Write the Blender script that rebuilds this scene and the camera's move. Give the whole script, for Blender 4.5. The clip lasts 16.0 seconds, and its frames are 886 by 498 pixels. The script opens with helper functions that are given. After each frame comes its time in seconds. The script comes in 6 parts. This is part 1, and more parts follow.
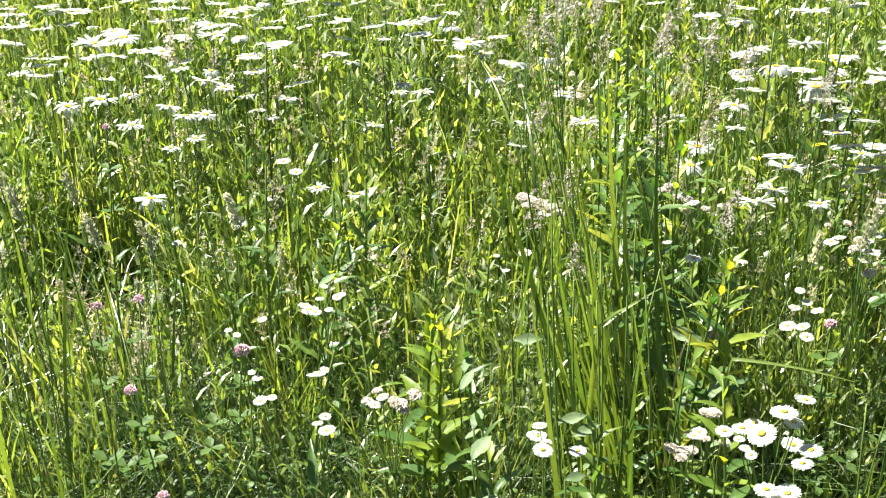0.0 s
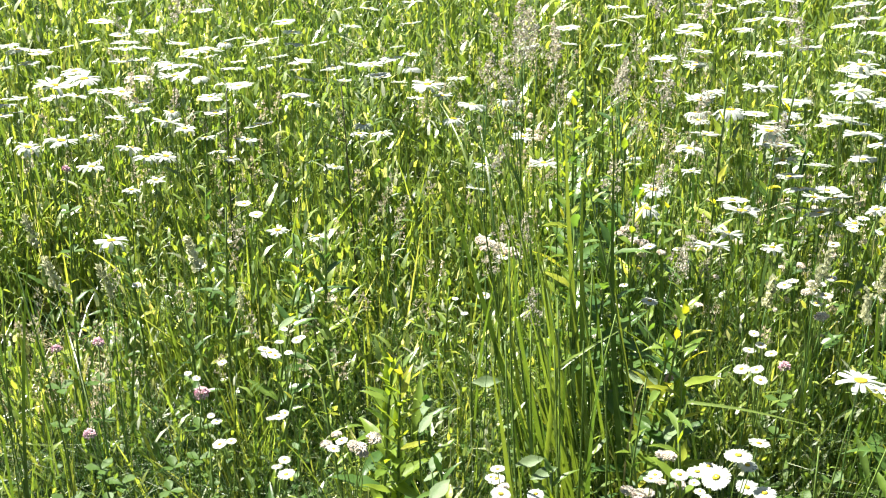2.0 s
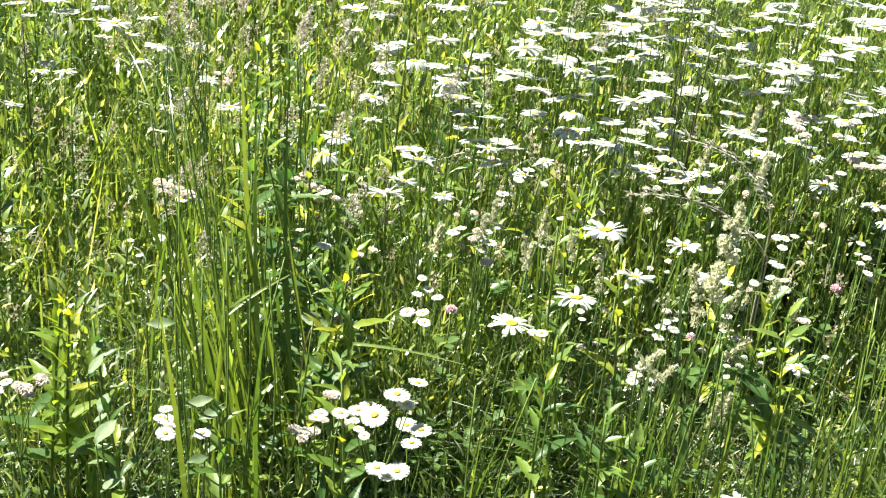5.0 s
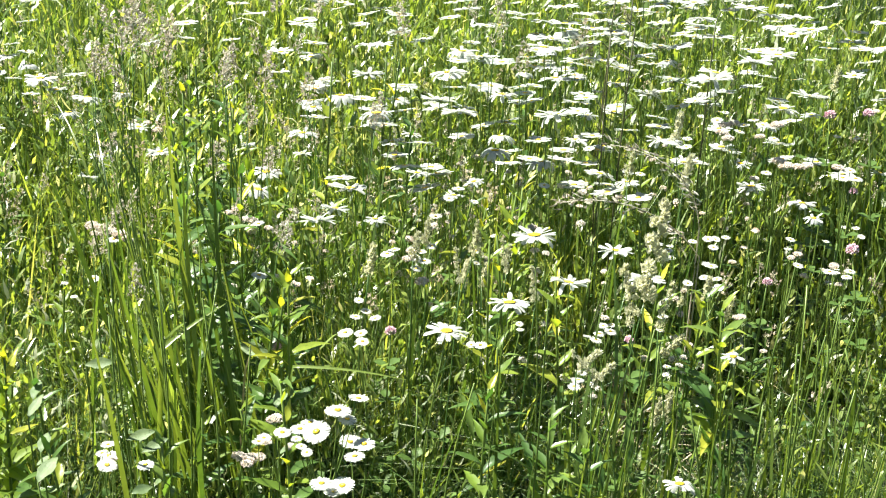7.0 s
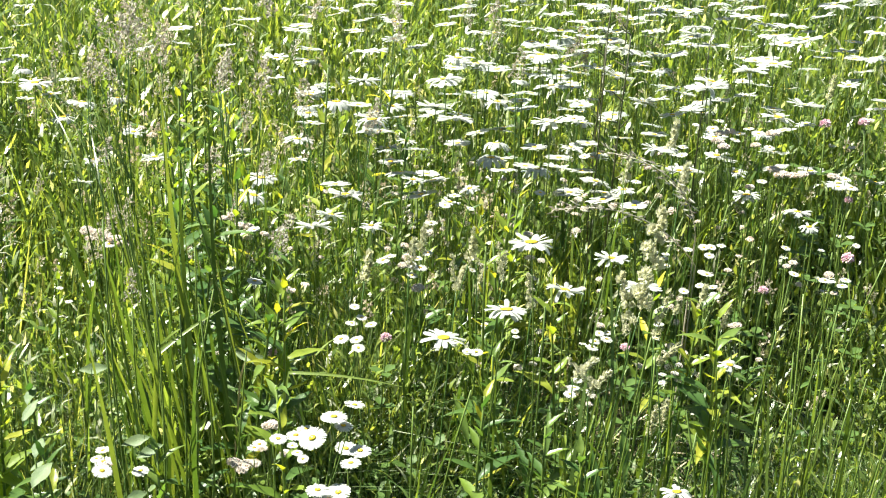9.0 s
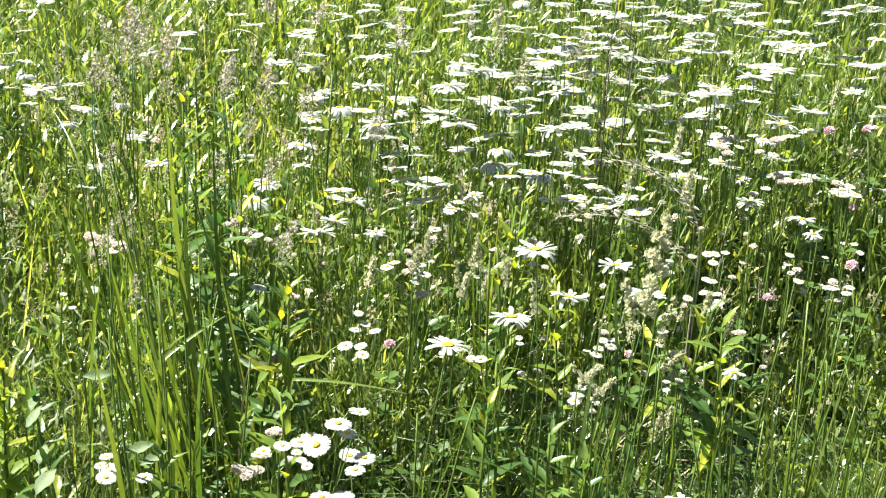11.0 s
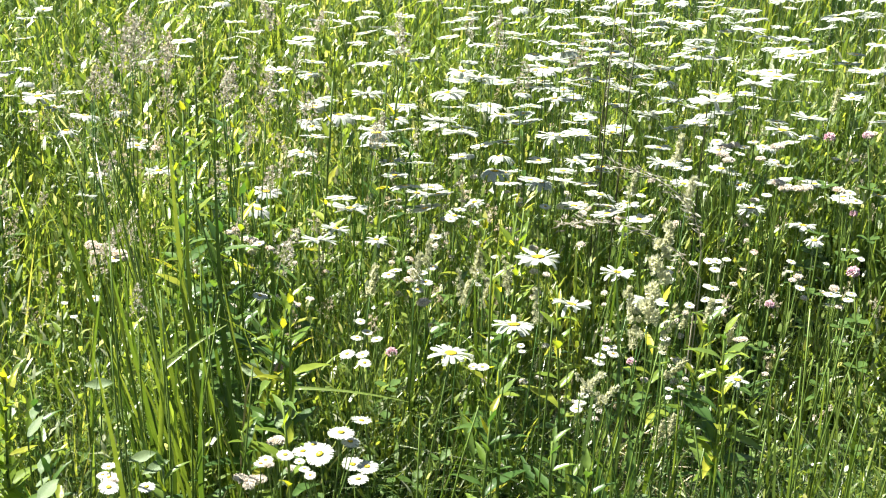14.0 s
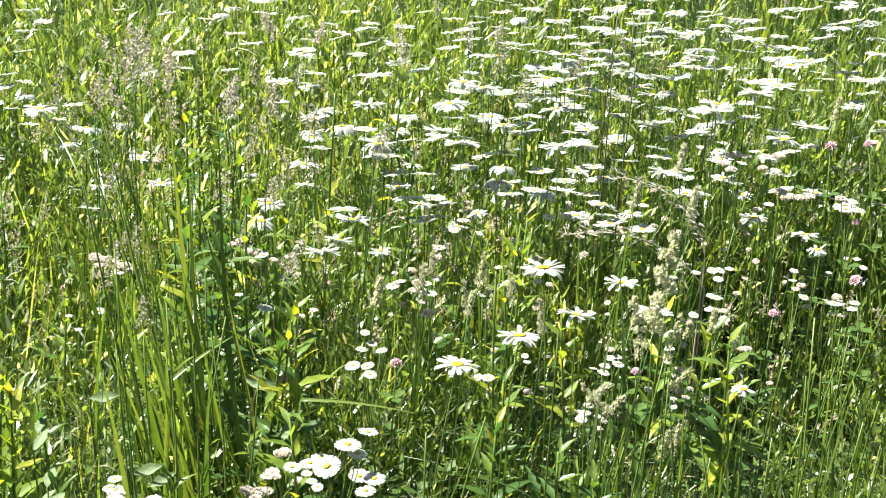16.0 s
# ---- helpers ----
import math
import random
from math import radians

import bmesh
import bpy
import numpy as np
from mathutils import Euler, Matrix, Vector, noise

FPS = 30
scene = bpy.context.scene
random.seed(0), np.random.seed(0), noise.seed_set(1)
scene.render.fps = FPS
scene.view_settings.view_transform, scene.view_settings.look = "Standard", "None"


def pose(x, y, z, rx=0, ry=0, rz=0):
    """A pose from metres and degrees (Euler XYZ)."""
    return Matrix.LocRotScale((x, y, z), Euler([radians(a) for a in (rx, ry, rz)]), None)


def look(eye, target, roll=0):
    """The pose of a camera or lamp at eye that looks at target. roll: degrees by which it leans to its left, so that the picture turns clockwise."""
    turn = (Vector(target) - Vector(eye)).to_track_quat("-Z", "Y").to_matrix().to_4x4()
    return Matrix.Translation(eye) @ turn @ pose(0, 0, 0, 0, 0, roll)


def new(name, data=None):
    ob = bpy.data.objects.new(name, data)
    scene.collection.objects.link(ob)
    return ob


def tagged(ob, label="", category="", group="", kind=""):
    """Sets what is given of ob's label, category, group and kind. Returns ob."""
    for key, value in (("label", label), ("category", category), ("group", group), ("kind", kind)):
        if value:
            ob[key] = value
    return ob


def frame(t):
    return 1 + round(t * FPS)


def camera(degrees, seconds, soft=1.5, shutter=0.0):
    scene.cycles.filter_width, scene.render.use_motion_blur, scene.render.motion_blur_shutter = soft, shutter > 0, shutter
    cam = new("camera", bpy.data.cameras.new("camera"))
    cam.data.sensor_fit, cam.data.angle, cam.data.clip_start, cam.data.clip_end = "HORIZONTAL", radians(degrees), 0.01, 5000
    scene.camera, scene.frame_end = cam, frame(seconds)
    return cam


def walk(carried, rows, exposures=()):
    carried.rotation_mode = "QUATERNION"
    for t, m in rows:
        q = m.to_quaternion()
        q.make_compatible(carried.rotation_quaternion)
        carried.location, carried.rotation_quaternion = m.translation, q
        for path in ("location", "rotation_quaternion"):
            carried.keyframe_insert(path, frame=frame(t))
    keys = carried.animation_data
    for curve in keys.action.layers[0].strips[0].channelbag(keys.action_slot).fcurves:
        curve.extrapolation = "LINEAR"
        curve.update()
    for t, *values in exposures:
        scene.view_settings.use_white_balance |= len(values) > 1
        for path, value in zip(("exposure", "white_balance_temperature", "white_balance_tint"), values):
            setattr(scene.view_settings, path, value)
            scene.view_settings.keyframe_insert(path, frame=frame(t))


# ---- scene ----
# ---- camera and its walk ----
cam = camera(34.0, 16.0, soft=1.17)
PATH = [
    (0, (-0.077, 0.045, 1.264), (-0.753, 1.7, 0.368), -1.8),
    (0.5, (-0.067, 0.04, 1.274), (-0.751, 1.688, 0.37), -1.6),
    (1, (-0.071, 0.04, 1.275), (-0.748, 1.697, 0.384), -1.2),
    (1.5, (-0.071, 0.043, 1.276), (-0.738, 1.711, 0.397), -1.3),
    (2, (-0.072, 0.039, 1.286), (-0.703, 1.731, 0.426), -1.0),
    (2.2, (-0.06, 0.035, 1.293), (-0.619, 1.741, 0.415), 1.0),
    (2.3, (-0.053, 0.032, 1.296), (-0.581, 1.738, 0.398), 0.7),
    (2.5, (-0.041, 0.028, 1.303), (-0.525, 1.735, 0.384), 2.1),
    (3, (-0.014, 0.039, 1.287), (-0.393, 1.777, 0.375), 3.3),
    (3.5, (-0.019, 0.027, 1.306), (-0.345, 1.771, 0.385), 4.2),
    (4, (-0.015, 0.031, 1.307), (-0.341, 1.773, 0.381), 3.9),
    (4.5, (-0.008, 0.021, 1.307), (-0.303, 1.78, 0.405), 5.0),
    (5, (-0.009, 0.023, 1.305), (-0.259, 1.781, 0.39), 5.5),
    (5.2, (-0.009, 0.017, 1.289), (-0.239, 1.778, 0.376), 5.7),
    (7.3, (0.033, -0.009, 1.256), (-0.175, 1.804, 0.437), 1.9),
    (7.5, (0.034, -0.005, 1.255), (-0.18, 1.808, 0.44), 1.9),
    (8, (0.028, -0.008, 1.256), (-0.175, 1.806, 0.438), 2.5),
    (8.5, (0.025, -0.005, 1.251), (-0.17, 1.811, 0.437), 2.6),
    (9, (0.02, -0.008, 1.255), (-0.169, 1.806, 0.435), 2.7),
    (11.5, (0.013, -0.005, 1.257), (-0.178, 1.812, 0.443), 2.8),
    (12, (0.008, -0.003, 1.255), (-0.173, 1.814, 0.44), 3.0),
    (12.5, (0.005, -0.005, 1.257), (-0.172, 1.813, 0.443), 3.0),
    (13, (0.006, -0.005, 1.259), (-0.174, 1.813, 0.445), 2.9),
    (13.5, (0.007, -0.005, 1.259), (-0.177, 1.814, 0.45), 2.7),
    (14, (0.008, -0.004, 1.259), (-0.178, 1.816, 0.451), 2.7),
    (14.5, (0.002, -0.004, 1.259), (-0.179, 1.819, 0.457), 2.7),
    (15, (-0.003, -0.005, 1.26), (-0.18, 1.818, 0.458), 2.7),
    (15.5, (-0.001, -0.005, 1.26), (-0.183, 1.821, 0.465), 2.5),
    (16, (-0.004, -0.006, 1.261), (-0.184, 1.82, 0.465), 2.5),
]
walk(cam, [(t, look(eye, target, roll)) for t, eye, target, roll in PATH], exposures=[(0.0, 2.21), (5.0, 2.22), (8.0, 2.16), (16.0, 2.13)])

# ---- world and sun ----
SUN_HEIGHT, SUN_TURN = 56.0, -76.0  # degrees over the horizon; degrees from +y towards +x
world = bpy.data.worlds.new("world")
scene.world = world
world.use_nodes = True
wn = world.node_tree.nodes
sky = wn.new("ShaderNodeTexSky")
sky.sky_type = "NISHITA"
sky.sun_disc = False
sky.sun_elevation, sky.sun_rotation = radians(SUN_HEIGHT), radians(SUN_TURN)
world.node_tree.links.new(sky.outputs[0], wn["Background"].inputs["Color"])
wn["Background"].inputs["Strength"].default_value = 0.031
sun = new("sun", bpy.data.lights.new("sun", "SUN"))
sun.data.energy, sun.data.angle, sun.data.color = 5.0, radians(0.53), (1.0, 0.955, 0.88)
a, e = radians(SUN_TURN), radians(SUN_HEIGHT)
SUN_WAY = Vector((math.sin(a) * math.cos(e), math.cos(a) * math.cos(e), math.sin(e)))
sun.matrix_world = look(SUN_WAY * 30, (0, 0, 0))

# ---- materials ----
rng = np.random.default_rng(7)


def nodes_of(name):
    m = bpy.data.materials.new(name)
    m.use_nodes = True
    nt = m.node_tree
    nt.nodes.clear()
    out = nt.nodes.new("ShaderNodeOutputMaterial")
    return m, nt, out


def ramp(nt, source, stops):
    r = nt.nodes.new("ShaderNodeValToRGB")
    while len(r.color_ramp.elements) < len(stops):
        r.color_ramp.elements.new(0.5)
    for el, (p, c) in zip(r.color_ramp.elements, stops):
        el.position, el.color = p, (*c, 1)
    nt.links.new(source, r.inputs[0])
    return r.outputs[0]


def mixed(nt, blend, fac, c1, c2):
    n = nt.nodes.new("ShaderNodeMix")
    n.data_type, n.blend_type = "RGBA", blend
    for sock, v in ((n.inputs[0], fac), (n.inputs[6], c1), (n.inputs[7], c2)):
        if hasattr(v, "links"):
            nt.links.new(v, sock)
        else:
            sock.default_value = v if isinstance(v, (int, float)) else (*v, 1)
    return n.outputs[2]


def noise_of(nt, scale, detail=3.0, stretch=(1, 1, 1)):
    tc = nt.nodes.new("ShaderNodeTexCoord")
    mp = nt.nodes.new("ShaderNodeMapping")
    mp.inputs["Scale"].default_value = stretch
    n = nt.nodes.new("ShaderNodeTexNoise")
    n.inputs["Scale"].default_value, n.inputs["Detail"].default_value = scale, detail
    nt.links.new(tc.outputs["Object"], mp.inputs[0])
    nt.links.new(mp.outputs[0], n.inputs["Vector"])
    return n.outputs["Fac"]


def plant_material(name, stops, through_tint, thin=0.45, rough=0.38, by="island", relief=0.15, grain=60.0, gloss=0.5):
    """A leaf or petal: coloured by piece, mottled, glossy, and letting light through."""
    m, nt, out = nodes_of(name)
    if by == "island":
        src = nt.nodes.new("ShaderNodeNewGeometry").outputs["Random Per Island"]
    else:
        src = nt.nodes.new("ShaderNodeObjectInfo").outputs["Random"]
    col = ramp(nt, src, stops)
    mott = ramp(nt, noise_of(nt, grain), [(0.3, (0.72, 0.74, 0.7)), (0.7, (1.0, 1.0, 1.0))])
    col = mixed(nt, "MULTIPLY", 1.0, col, mott)
    big = ramp(nt, noise_of(nt, 2.3, 2.0), [(0.35, (0.82, 0.9, 0.85)), (0.65, (1.0, 1.0, 0.92))])
    col = mixed(nt, "MULTIPLY", 1.0, col, big)
    p = nt.nodes.new("ShaderNodeBsdfPrincipled")
    p.inputs["Roughness"].default_value = rough
    p.inputs["Specular IOR Level"].default_value = gloss
    nt.links.new(col, p.inputs["Base Color"])
    bump = nt.nodes.new("ShaderNodeBump")
    bump.inputs["Strength"].default_value, bump.inputs["Distance"].default_value = relief, 0.002
    nt.links.new(noise_of(nt, grain * 5, 2.0, (1, 1, 0.15)), bump.inputs["Height"])
    nt.links.new(bump.outputs[0], p.inputs["Normal"])
    tr = nt.nodes.new("ShaderNodeBsdfTranslucent")
    nt.links.new(mixed(nt, "MULTIPLY", 1.0, col, through_tint), tr.inputs["Color"])
    mx = nt.nodes.new("ShaderNodeMixShader")
    mx.inputs[0].default_value = thin
    nt.links.new(p.outputs[0], mx.inputs[1])
    nt.links.new(tr.outputs[0], mx.inputs[2])
    nt.links.new(mx.outputs[0], out.inputs[0])
    return m


GRASS = plant_material("grass_blade", [(0.0, (0.085, 0.138, 0.034)), (0.35, (0.145, 0.212, 0.048)), (0.7, (0.22, 0.285, 0.066)), (0.92, (0.31, 0.35, 0.10)), (1.0, (0.42, 0.40, 0.25))], (1.9, 1.75, 0.75), 0.46, 0.36, gloss=0.45)
GRASS_TALL = plant_material("tall_grass_blade", [(0.0, (0.050, 0.094, 0.022)), (0.4, (0.090, 0.146, 0.032)), (0.75, (0.142, 0.198, 0.045)), (1.0, (0.19, 0.238, 0.060))], (1.8, 1.7, 0.65), 0.42, 0.34, "object", gloss=0.5)
# Low layer's green is darkened to paint in the shade between taller blades.
GRASS_LOW_SHADED = plant_material("low_grass", [(0.0, (0.014, 0.034, 0.009)), (0.5, (0.033, 0.066, 0.017)), (0.85, (0.066, 0.105, 0.032)), (1.0, (0.18, 0.18, 0.11))], (1.2, 1.5, 0.8), 0.18, 0.28, gloss=0.7)
# Dark stops are lowered to deepen shade in the tangle; pale stops are its own colour.
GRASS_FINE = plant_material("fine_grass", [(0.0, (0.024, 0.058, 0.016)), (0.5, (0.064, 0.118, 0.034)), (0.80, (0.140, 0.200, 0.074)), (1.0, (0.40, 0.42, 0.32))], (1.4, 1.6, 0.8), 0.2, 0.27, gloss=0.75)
FOLIAGE = plant_material("small_leaf", [(0.0, (0.085, 0.140, 0.036)), (0.45, (0.160, 0.228, 0.052)), (0.80, (0.265, 0.330, 0.078)), (0.88, (0.36, 0.385, 0.12)), (0.90, (0.40, 0.43, 0.31)), (1.0, (0.55, 0.55, 0.46))], (1.9, 1.75, 0.75), 0.44, 0.34, gloss=0.55)
PALE_LEAF = plant_material("pale_leaf", [(0.0, (0.13, 0.19, 0.085)), (1.0, (0.20, 0.26, 0.13))], (1.2, 1.25, 0.8), 0.3, 0.5, "object", gloss=0.25)
STRAW = plant_material("straw", [(0.0, (0.30, 0.22, 0.12)), (0.6, (0.46, 0.37, 0.22)), (1.0, (0.58, 0.50, 0.34))], (1.1, 1.0, 0.9), 0.25, 0.5)
CULM = plant_material("grass_stem", [(0.0, (0.042, 0.098, 0.022)), (0.7, (0.084, 0.160, 0.038)), (1.0, (0.15, 0.19, 0.070))], (1.2, 1.5, 0.8), 0.22, 0.35)
HERB = plant_material("herb_leaf", [(0.0, (0.056, 0.118, 0.030)), (0.6, (0.098, 0.172, 0.040)), (1.0, (0.170, 0.240, 0.052))], (1.4, 1.55, 0.7), 0.42, 0.36, "object", gloss=0.4)
HERB_FRESH = plant_material("fresh_leaf", [(0.0, (0.15, 0.24, 0.04)), (0.75, (0.27, 0.34, 0.05)), (1.0, (0.42, 0.40, 0.05))], (1.6, 1.5, 0.5), 0.5, 0.34, "object", gloss=0.45)
YELLOWED = plant_material("yellowed_leaf", [(0.0, (0.56, 0.57, 0.06)), (1.0, (0.72, 0.62, 0.06))], (1.3, 1.25, 0.5), 0.45, 0.4, "object")
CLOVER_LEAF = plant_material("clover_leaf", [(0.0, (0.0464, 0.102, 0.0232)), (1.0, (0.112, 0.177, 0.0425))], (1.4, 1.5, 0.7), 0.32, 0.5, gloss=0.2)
STEM = plant_material("green_stem", [(0.0, (0.10, 0.16, 0.03)), (1.0, (0.18, 0.25, 0.05))], (1.2, 1.2, 0.8), 0.1, 0.4, "object")
STEM_DARK = plant_material("dark_stem", [(0.0, (0.05, 0.06, 0.025)), (1.0, (0.10, 0.09, 0.04))], (1, 1, 1), 0.05, 0.5, "object")
PETAL = plant_material("white_petal", [(0.0, (0.50, 0.51, 0.50)), (1.0, (0.60, 0.61, 0.60))], (1.05, 1.05, 1.0), 0.44, 0.55, "object", 0.25, 12.0, 0.3)
RAY = plant_material("white_ray", [(0.0, (0.60, 0.59, 0.59)), (1.0, (0.70, 0.69, 0.68))], (1.05, 1.05, 1.0), 0.4, 0.6, "island", 0.1, 12.0, 0.2)
FADED = plant_material("faded_ray", [(0.0, (0.74, 0.62, 0.59)), (0.5, (0.82, 0.73, 0.70)), (1.0, (0.88, 0.83, 0.80))], (1.1, 1.05, 1.02), 0.5, 0.7, "island", 0.1, 20.0, 0.2)
DISC = plant_material("yellow_disc", [(0.0, (0.82, 0.46, 0.02)), (1.0, (0.88, 0.60, 0.04))], (1, 1, 1), 0.1, 0.7, "island", 0.6, 300.0, 0.2)
CLOVER_PINK = plant_material("clover_pink", [(0.0, (0.58, 0.28, 0.40)), (0.6, (0.72, 0.45, 0.55)), (1.0, (0.82, 0.66, 0.70))], (1.1, 0.95, 1.0), 0.08, 0.6, "island", 0.1, 30.0, 0.2)
SEED_PALE = plant_material("pale_spikelet", [(0.0, (0.54, 0.52, 0.37)), (0.5, (0.68, 0.65, 0.49)), (1.0, (0.82, 0.80, 0.66))], (1.12, 1.08, 0.96), 0.55, 0.6, "island", 0.1, 40.0, 0.3)
SEED_BROWN = plant_material("brown_spikelet", [(0.0, (0.30, 0.25, 0.20)), (0.5, (0.56, 0.49, 0.42)), (1.0, (0.82, 0.77, 0.70))], (1.08, 1.03, 0.98), 0.4, 0.6, "island", 0.1, 40.0, 0.3)
SEED_BEIGE = plant_material("beige_spikelet", [(0.0, (0.40, 0.32, 0.24)), (0.5, (0.56, 0.48, 0.36)), (1.0, (0.74, 0.68, 0.56))], (1.08, 1.03, 0.98), 0.4, 0.6, "island", 0.1, 40.0, 0.3)
BUD = plant_material("bud_green", [(0.0, (0.22, 0.30, 0.10)), (1.0, (0.40, 0.45, 0.22))], (1.1, 1.1, 0.8), 0.2, 0.5, "object")


def soil_material():
    m, nt, out = nodes_of("meadow_soil")
    fine = ramp(nt, noise_of(nt, 90, 6.0), [(0.3, (0.028, 0.028, 0.014)), (0.55, (0.07, 0.065, 0.030)), (0.75, (0.16, 0.14, 0.07))])
    green = ramp(nt, noise_of(nt, 14, 5.0), [(0.3, (0.025, 0.04, 0.01)), (0.7, (0.06, 0.085, 0.02))])
    col = mixed(nt, "MIX", ramp(nt, noise_of(nt, 5.5, 6.0), [(0.3, (0, 0, 0)), (0.5, (1, 1, 1))]), fine, green)
    p = nt.nodes.new("ShaderNodeBsdfPrincipled")
    p.inputs["Roughness"].default_value = 0.95
    nt.links.new(col, p.inputs["Base Color"])
    bump = nt.nodes.new("ShaderNodeBump")
    bump.inputs["Strength"].default_value, bump.inputs["Distance"].default_value = 0.8, 0.02
    nt.links.new(noise_of(nt, 60, 8.0), bump.inputs["Height"])
    nt.links.new(bump.outputs[0], p.inputs["Normal"])
    nt.links.new(p.outputs[0], out.inputs[0])
    return m


SOIL = soil_material()

# ---- mesh tools ----


def height_at(x, y):
    """The meadow's gentle unevenness."""
    return 0.022 * np.sin(1.7 * x + 0.4) * np.cos(1.3 * y) + 0.012 * np.sin(4.1 * x - 2.2 * y)


def mesh_from(name, verts, faces, mat, smooth=True):
    """verts: n x 3; faces: lists of equal length arrays of indices."""
    me = bpy.data.meshes.new(name)
    verts = np.asarray(verts, np.float32)
    loops = np.concatenate([np.asarray(f, np.int32).ravel() for f in faces])
    sizes = np.concatenate([np.full(len(f), np.asarray(f).shape[1], np.int32) for f in faces])
    me.vertices.add(len(verts))
    me.vertices.foreach_set("co", verts.ravel())
    me.loops.add(len(loops))
    me.loops.foreach_set("vertex_index", loops)
    me.polygons.add(len(sizes))
    me.polygons.foreach_set("loop_start", np.concatenate([[0], np.cumsum(sizes)[:-1]]).astype(np.int32))
    me.polygons.foreach_set("use_smooth", np.full(len(sizes), smooth))
    me.update(calc_edges=True)
    me.materials.append(mat)
    return me


def obj(name, mesh, parent=None, m=None, label=""):
    ob = new(name, mesh)
    if parent:
        ob.parent = parent
    if m is not None:
        ob.matrix_basis = m
    return tagged(ob, label)


def joined(pieces):
    """pieces: (verts, faces) with faces as lists of tuples -> one verts, faces by size."""
    vs, by, n = [], {}, 0
    for v, fs in pieces:
        vs.append(np.asarray(v, float))
        for f in fs:
            by.setdefault(len(f), []).append([i + n for i in f])
        n += len(v)
    return np.concatenate(vs), [np.array(f) for f in by.values()]


def strip_set(base, height, width, az, lean, curl, segs, turn, taper=0.75, belly=0.0):
    """Many blades at once: each a tapered strip that leans and bends over. Returns verts and faces."""
    n = len(height)
    s = np.linspace(0, 1, segs + 1)[None, :]
    d = np.stack([np.sin(az), np.cos(az), 0 * az], 1)
    out = lean[:, None] * s + curl[:, None] * s ** 2.2
    rise = s * np.sqrt(np.clip(1 - (0.55 * (lean + curl)[:, None] * s) ** 2, 0.1, 1)) - 0.35 * np.clip(curl[:, None] - 0.35, 0, 2) * s ** 3
    mid = base[:, None, :] + d[:, None, :] * (out * height[:, None])[..., None]
    mid[..., 2] += rise * height[:, None]
    twist = turn[:, None] * s + az[:, None] + np.pi / 2
    side = np.stack([np.sin(twist), np.cos(twist), 0 * twist], 2)
    w = width[:, None] * (belly * np.sin(np.pi * np.clip(s * 0.9 + 0.1, 0, 1)) + (1 - belly)) * np.clip(1 - s ** 2.5 * taper - s ** 8 * 0.2, 0.06, 1)
    left, right = mid - side * w[..., None] / 2, mid + side * w[..., None] / 2
    v = np.stack([left, right], 2).reshape(n, -1, 3)
    k = np.arange(segs)[None, :] * 2 + (np.arange(n) * (segs + 1) * 2)[:, None]
    f = np.stack([k, k + 1, k + 3, k + 2], 2).reshape(-1, 4)
    return v.reshape(-1, 3), f


def tube(points, radii, sides=5):
    """A tapered tube along points."""
    pts = np.asarray(points, float)
    tan = np.gradient(pts, axis=0)
    tan /= np.linalg.norm(tan, axis=1)[:, None] + 1e-9
    ref = np.where(np.abs(tan[:, 2:3]) > 0.9, [[1.0, 0, 0]], [[0, 0, 1.0]])
    u = np.cross(tan, ref)
    u /= np.linalg.norm(u, axis=1)[:, None] + 1e-9
    w = np.cross(tan, u)
    ang = np.arange(sides) * 2 * np.pi / sides
    ring = pts[:, None] + np.asarray(radii)[:, None, None] * (u[:, None] * np.cos(ang)[None, :, None] + w[:, None] * np.sin(ang)[None, :, None])
    fs = []
    for i in range(len(pts) - 1):
        for j in range(sides):
            k = (j + 1) % sides
            fs.append((i * sides + j, i * sides + k, (i + 1) * sides + k, (i + 1) * sides + j))
    fs.append(tuple(range(sides))[::-1])
    fs.append(tuple((len(pts) - 1) * sides + j for j in range(sides)))
    return ring.reshape(-1, 3), fs


def bent(p0, p1, sag=0.0, n=7, side=(0, 0, 0)):
    """Points from p0 to p1, bowed out by side."""
    p0, p1, side = np.asarray(p0, float), np.asarray(p1, float), np.asarray(side, float)
    s = np.linspace(0, 1, n)[:, None]
    return p0 + (p1 - p0) * s + side * np.sin(np.pi * s) + np.array([0, 0, -sag]) * np.sin(np.pi * s)


def leaf_mesh(name, length, width, mat, fold=0.25, droop=0.3, tooth=0.0, wave=0.06, peak=0.4):
    """A lance-shaped leaf along +y from the origin, folded on its midrib, tip drooping."""
    n = 8
    vs, fs = [], []
    for i in range(n + 1):
        s = i / n
        w = width / 2 * (s / peak) ** 0.7 if s < peak else width / 2 * max(0.0, 1 - ((s - peak) / (1 - peak)) ** 1.5)
        w = max(w, 0.0004)
        w *= 1 + (tooth if i % 2 else -tooth)
        z = -droop * length * s * s + wave * width * math.sin(9 * s)
        y = length * s * (1 - 0.3 * droop * s)
        vs += [(-w, y, z + fold * w), (-w * 0.5, y, z + fold * w * 0.35), (0, y, z), (w * 0.5, y, z + fold * w * 0.4), (w, y, z + fold * w)]
    for i in range(n):
        for j in range(4):
            a0 = i * 5 + j
            fs.append((a0, a0 + 1, a0 + 6, a0 + 5))
    return mesh_from(name, vs, [np.array(fs)], mat)


# ---- the meadow's ground ----


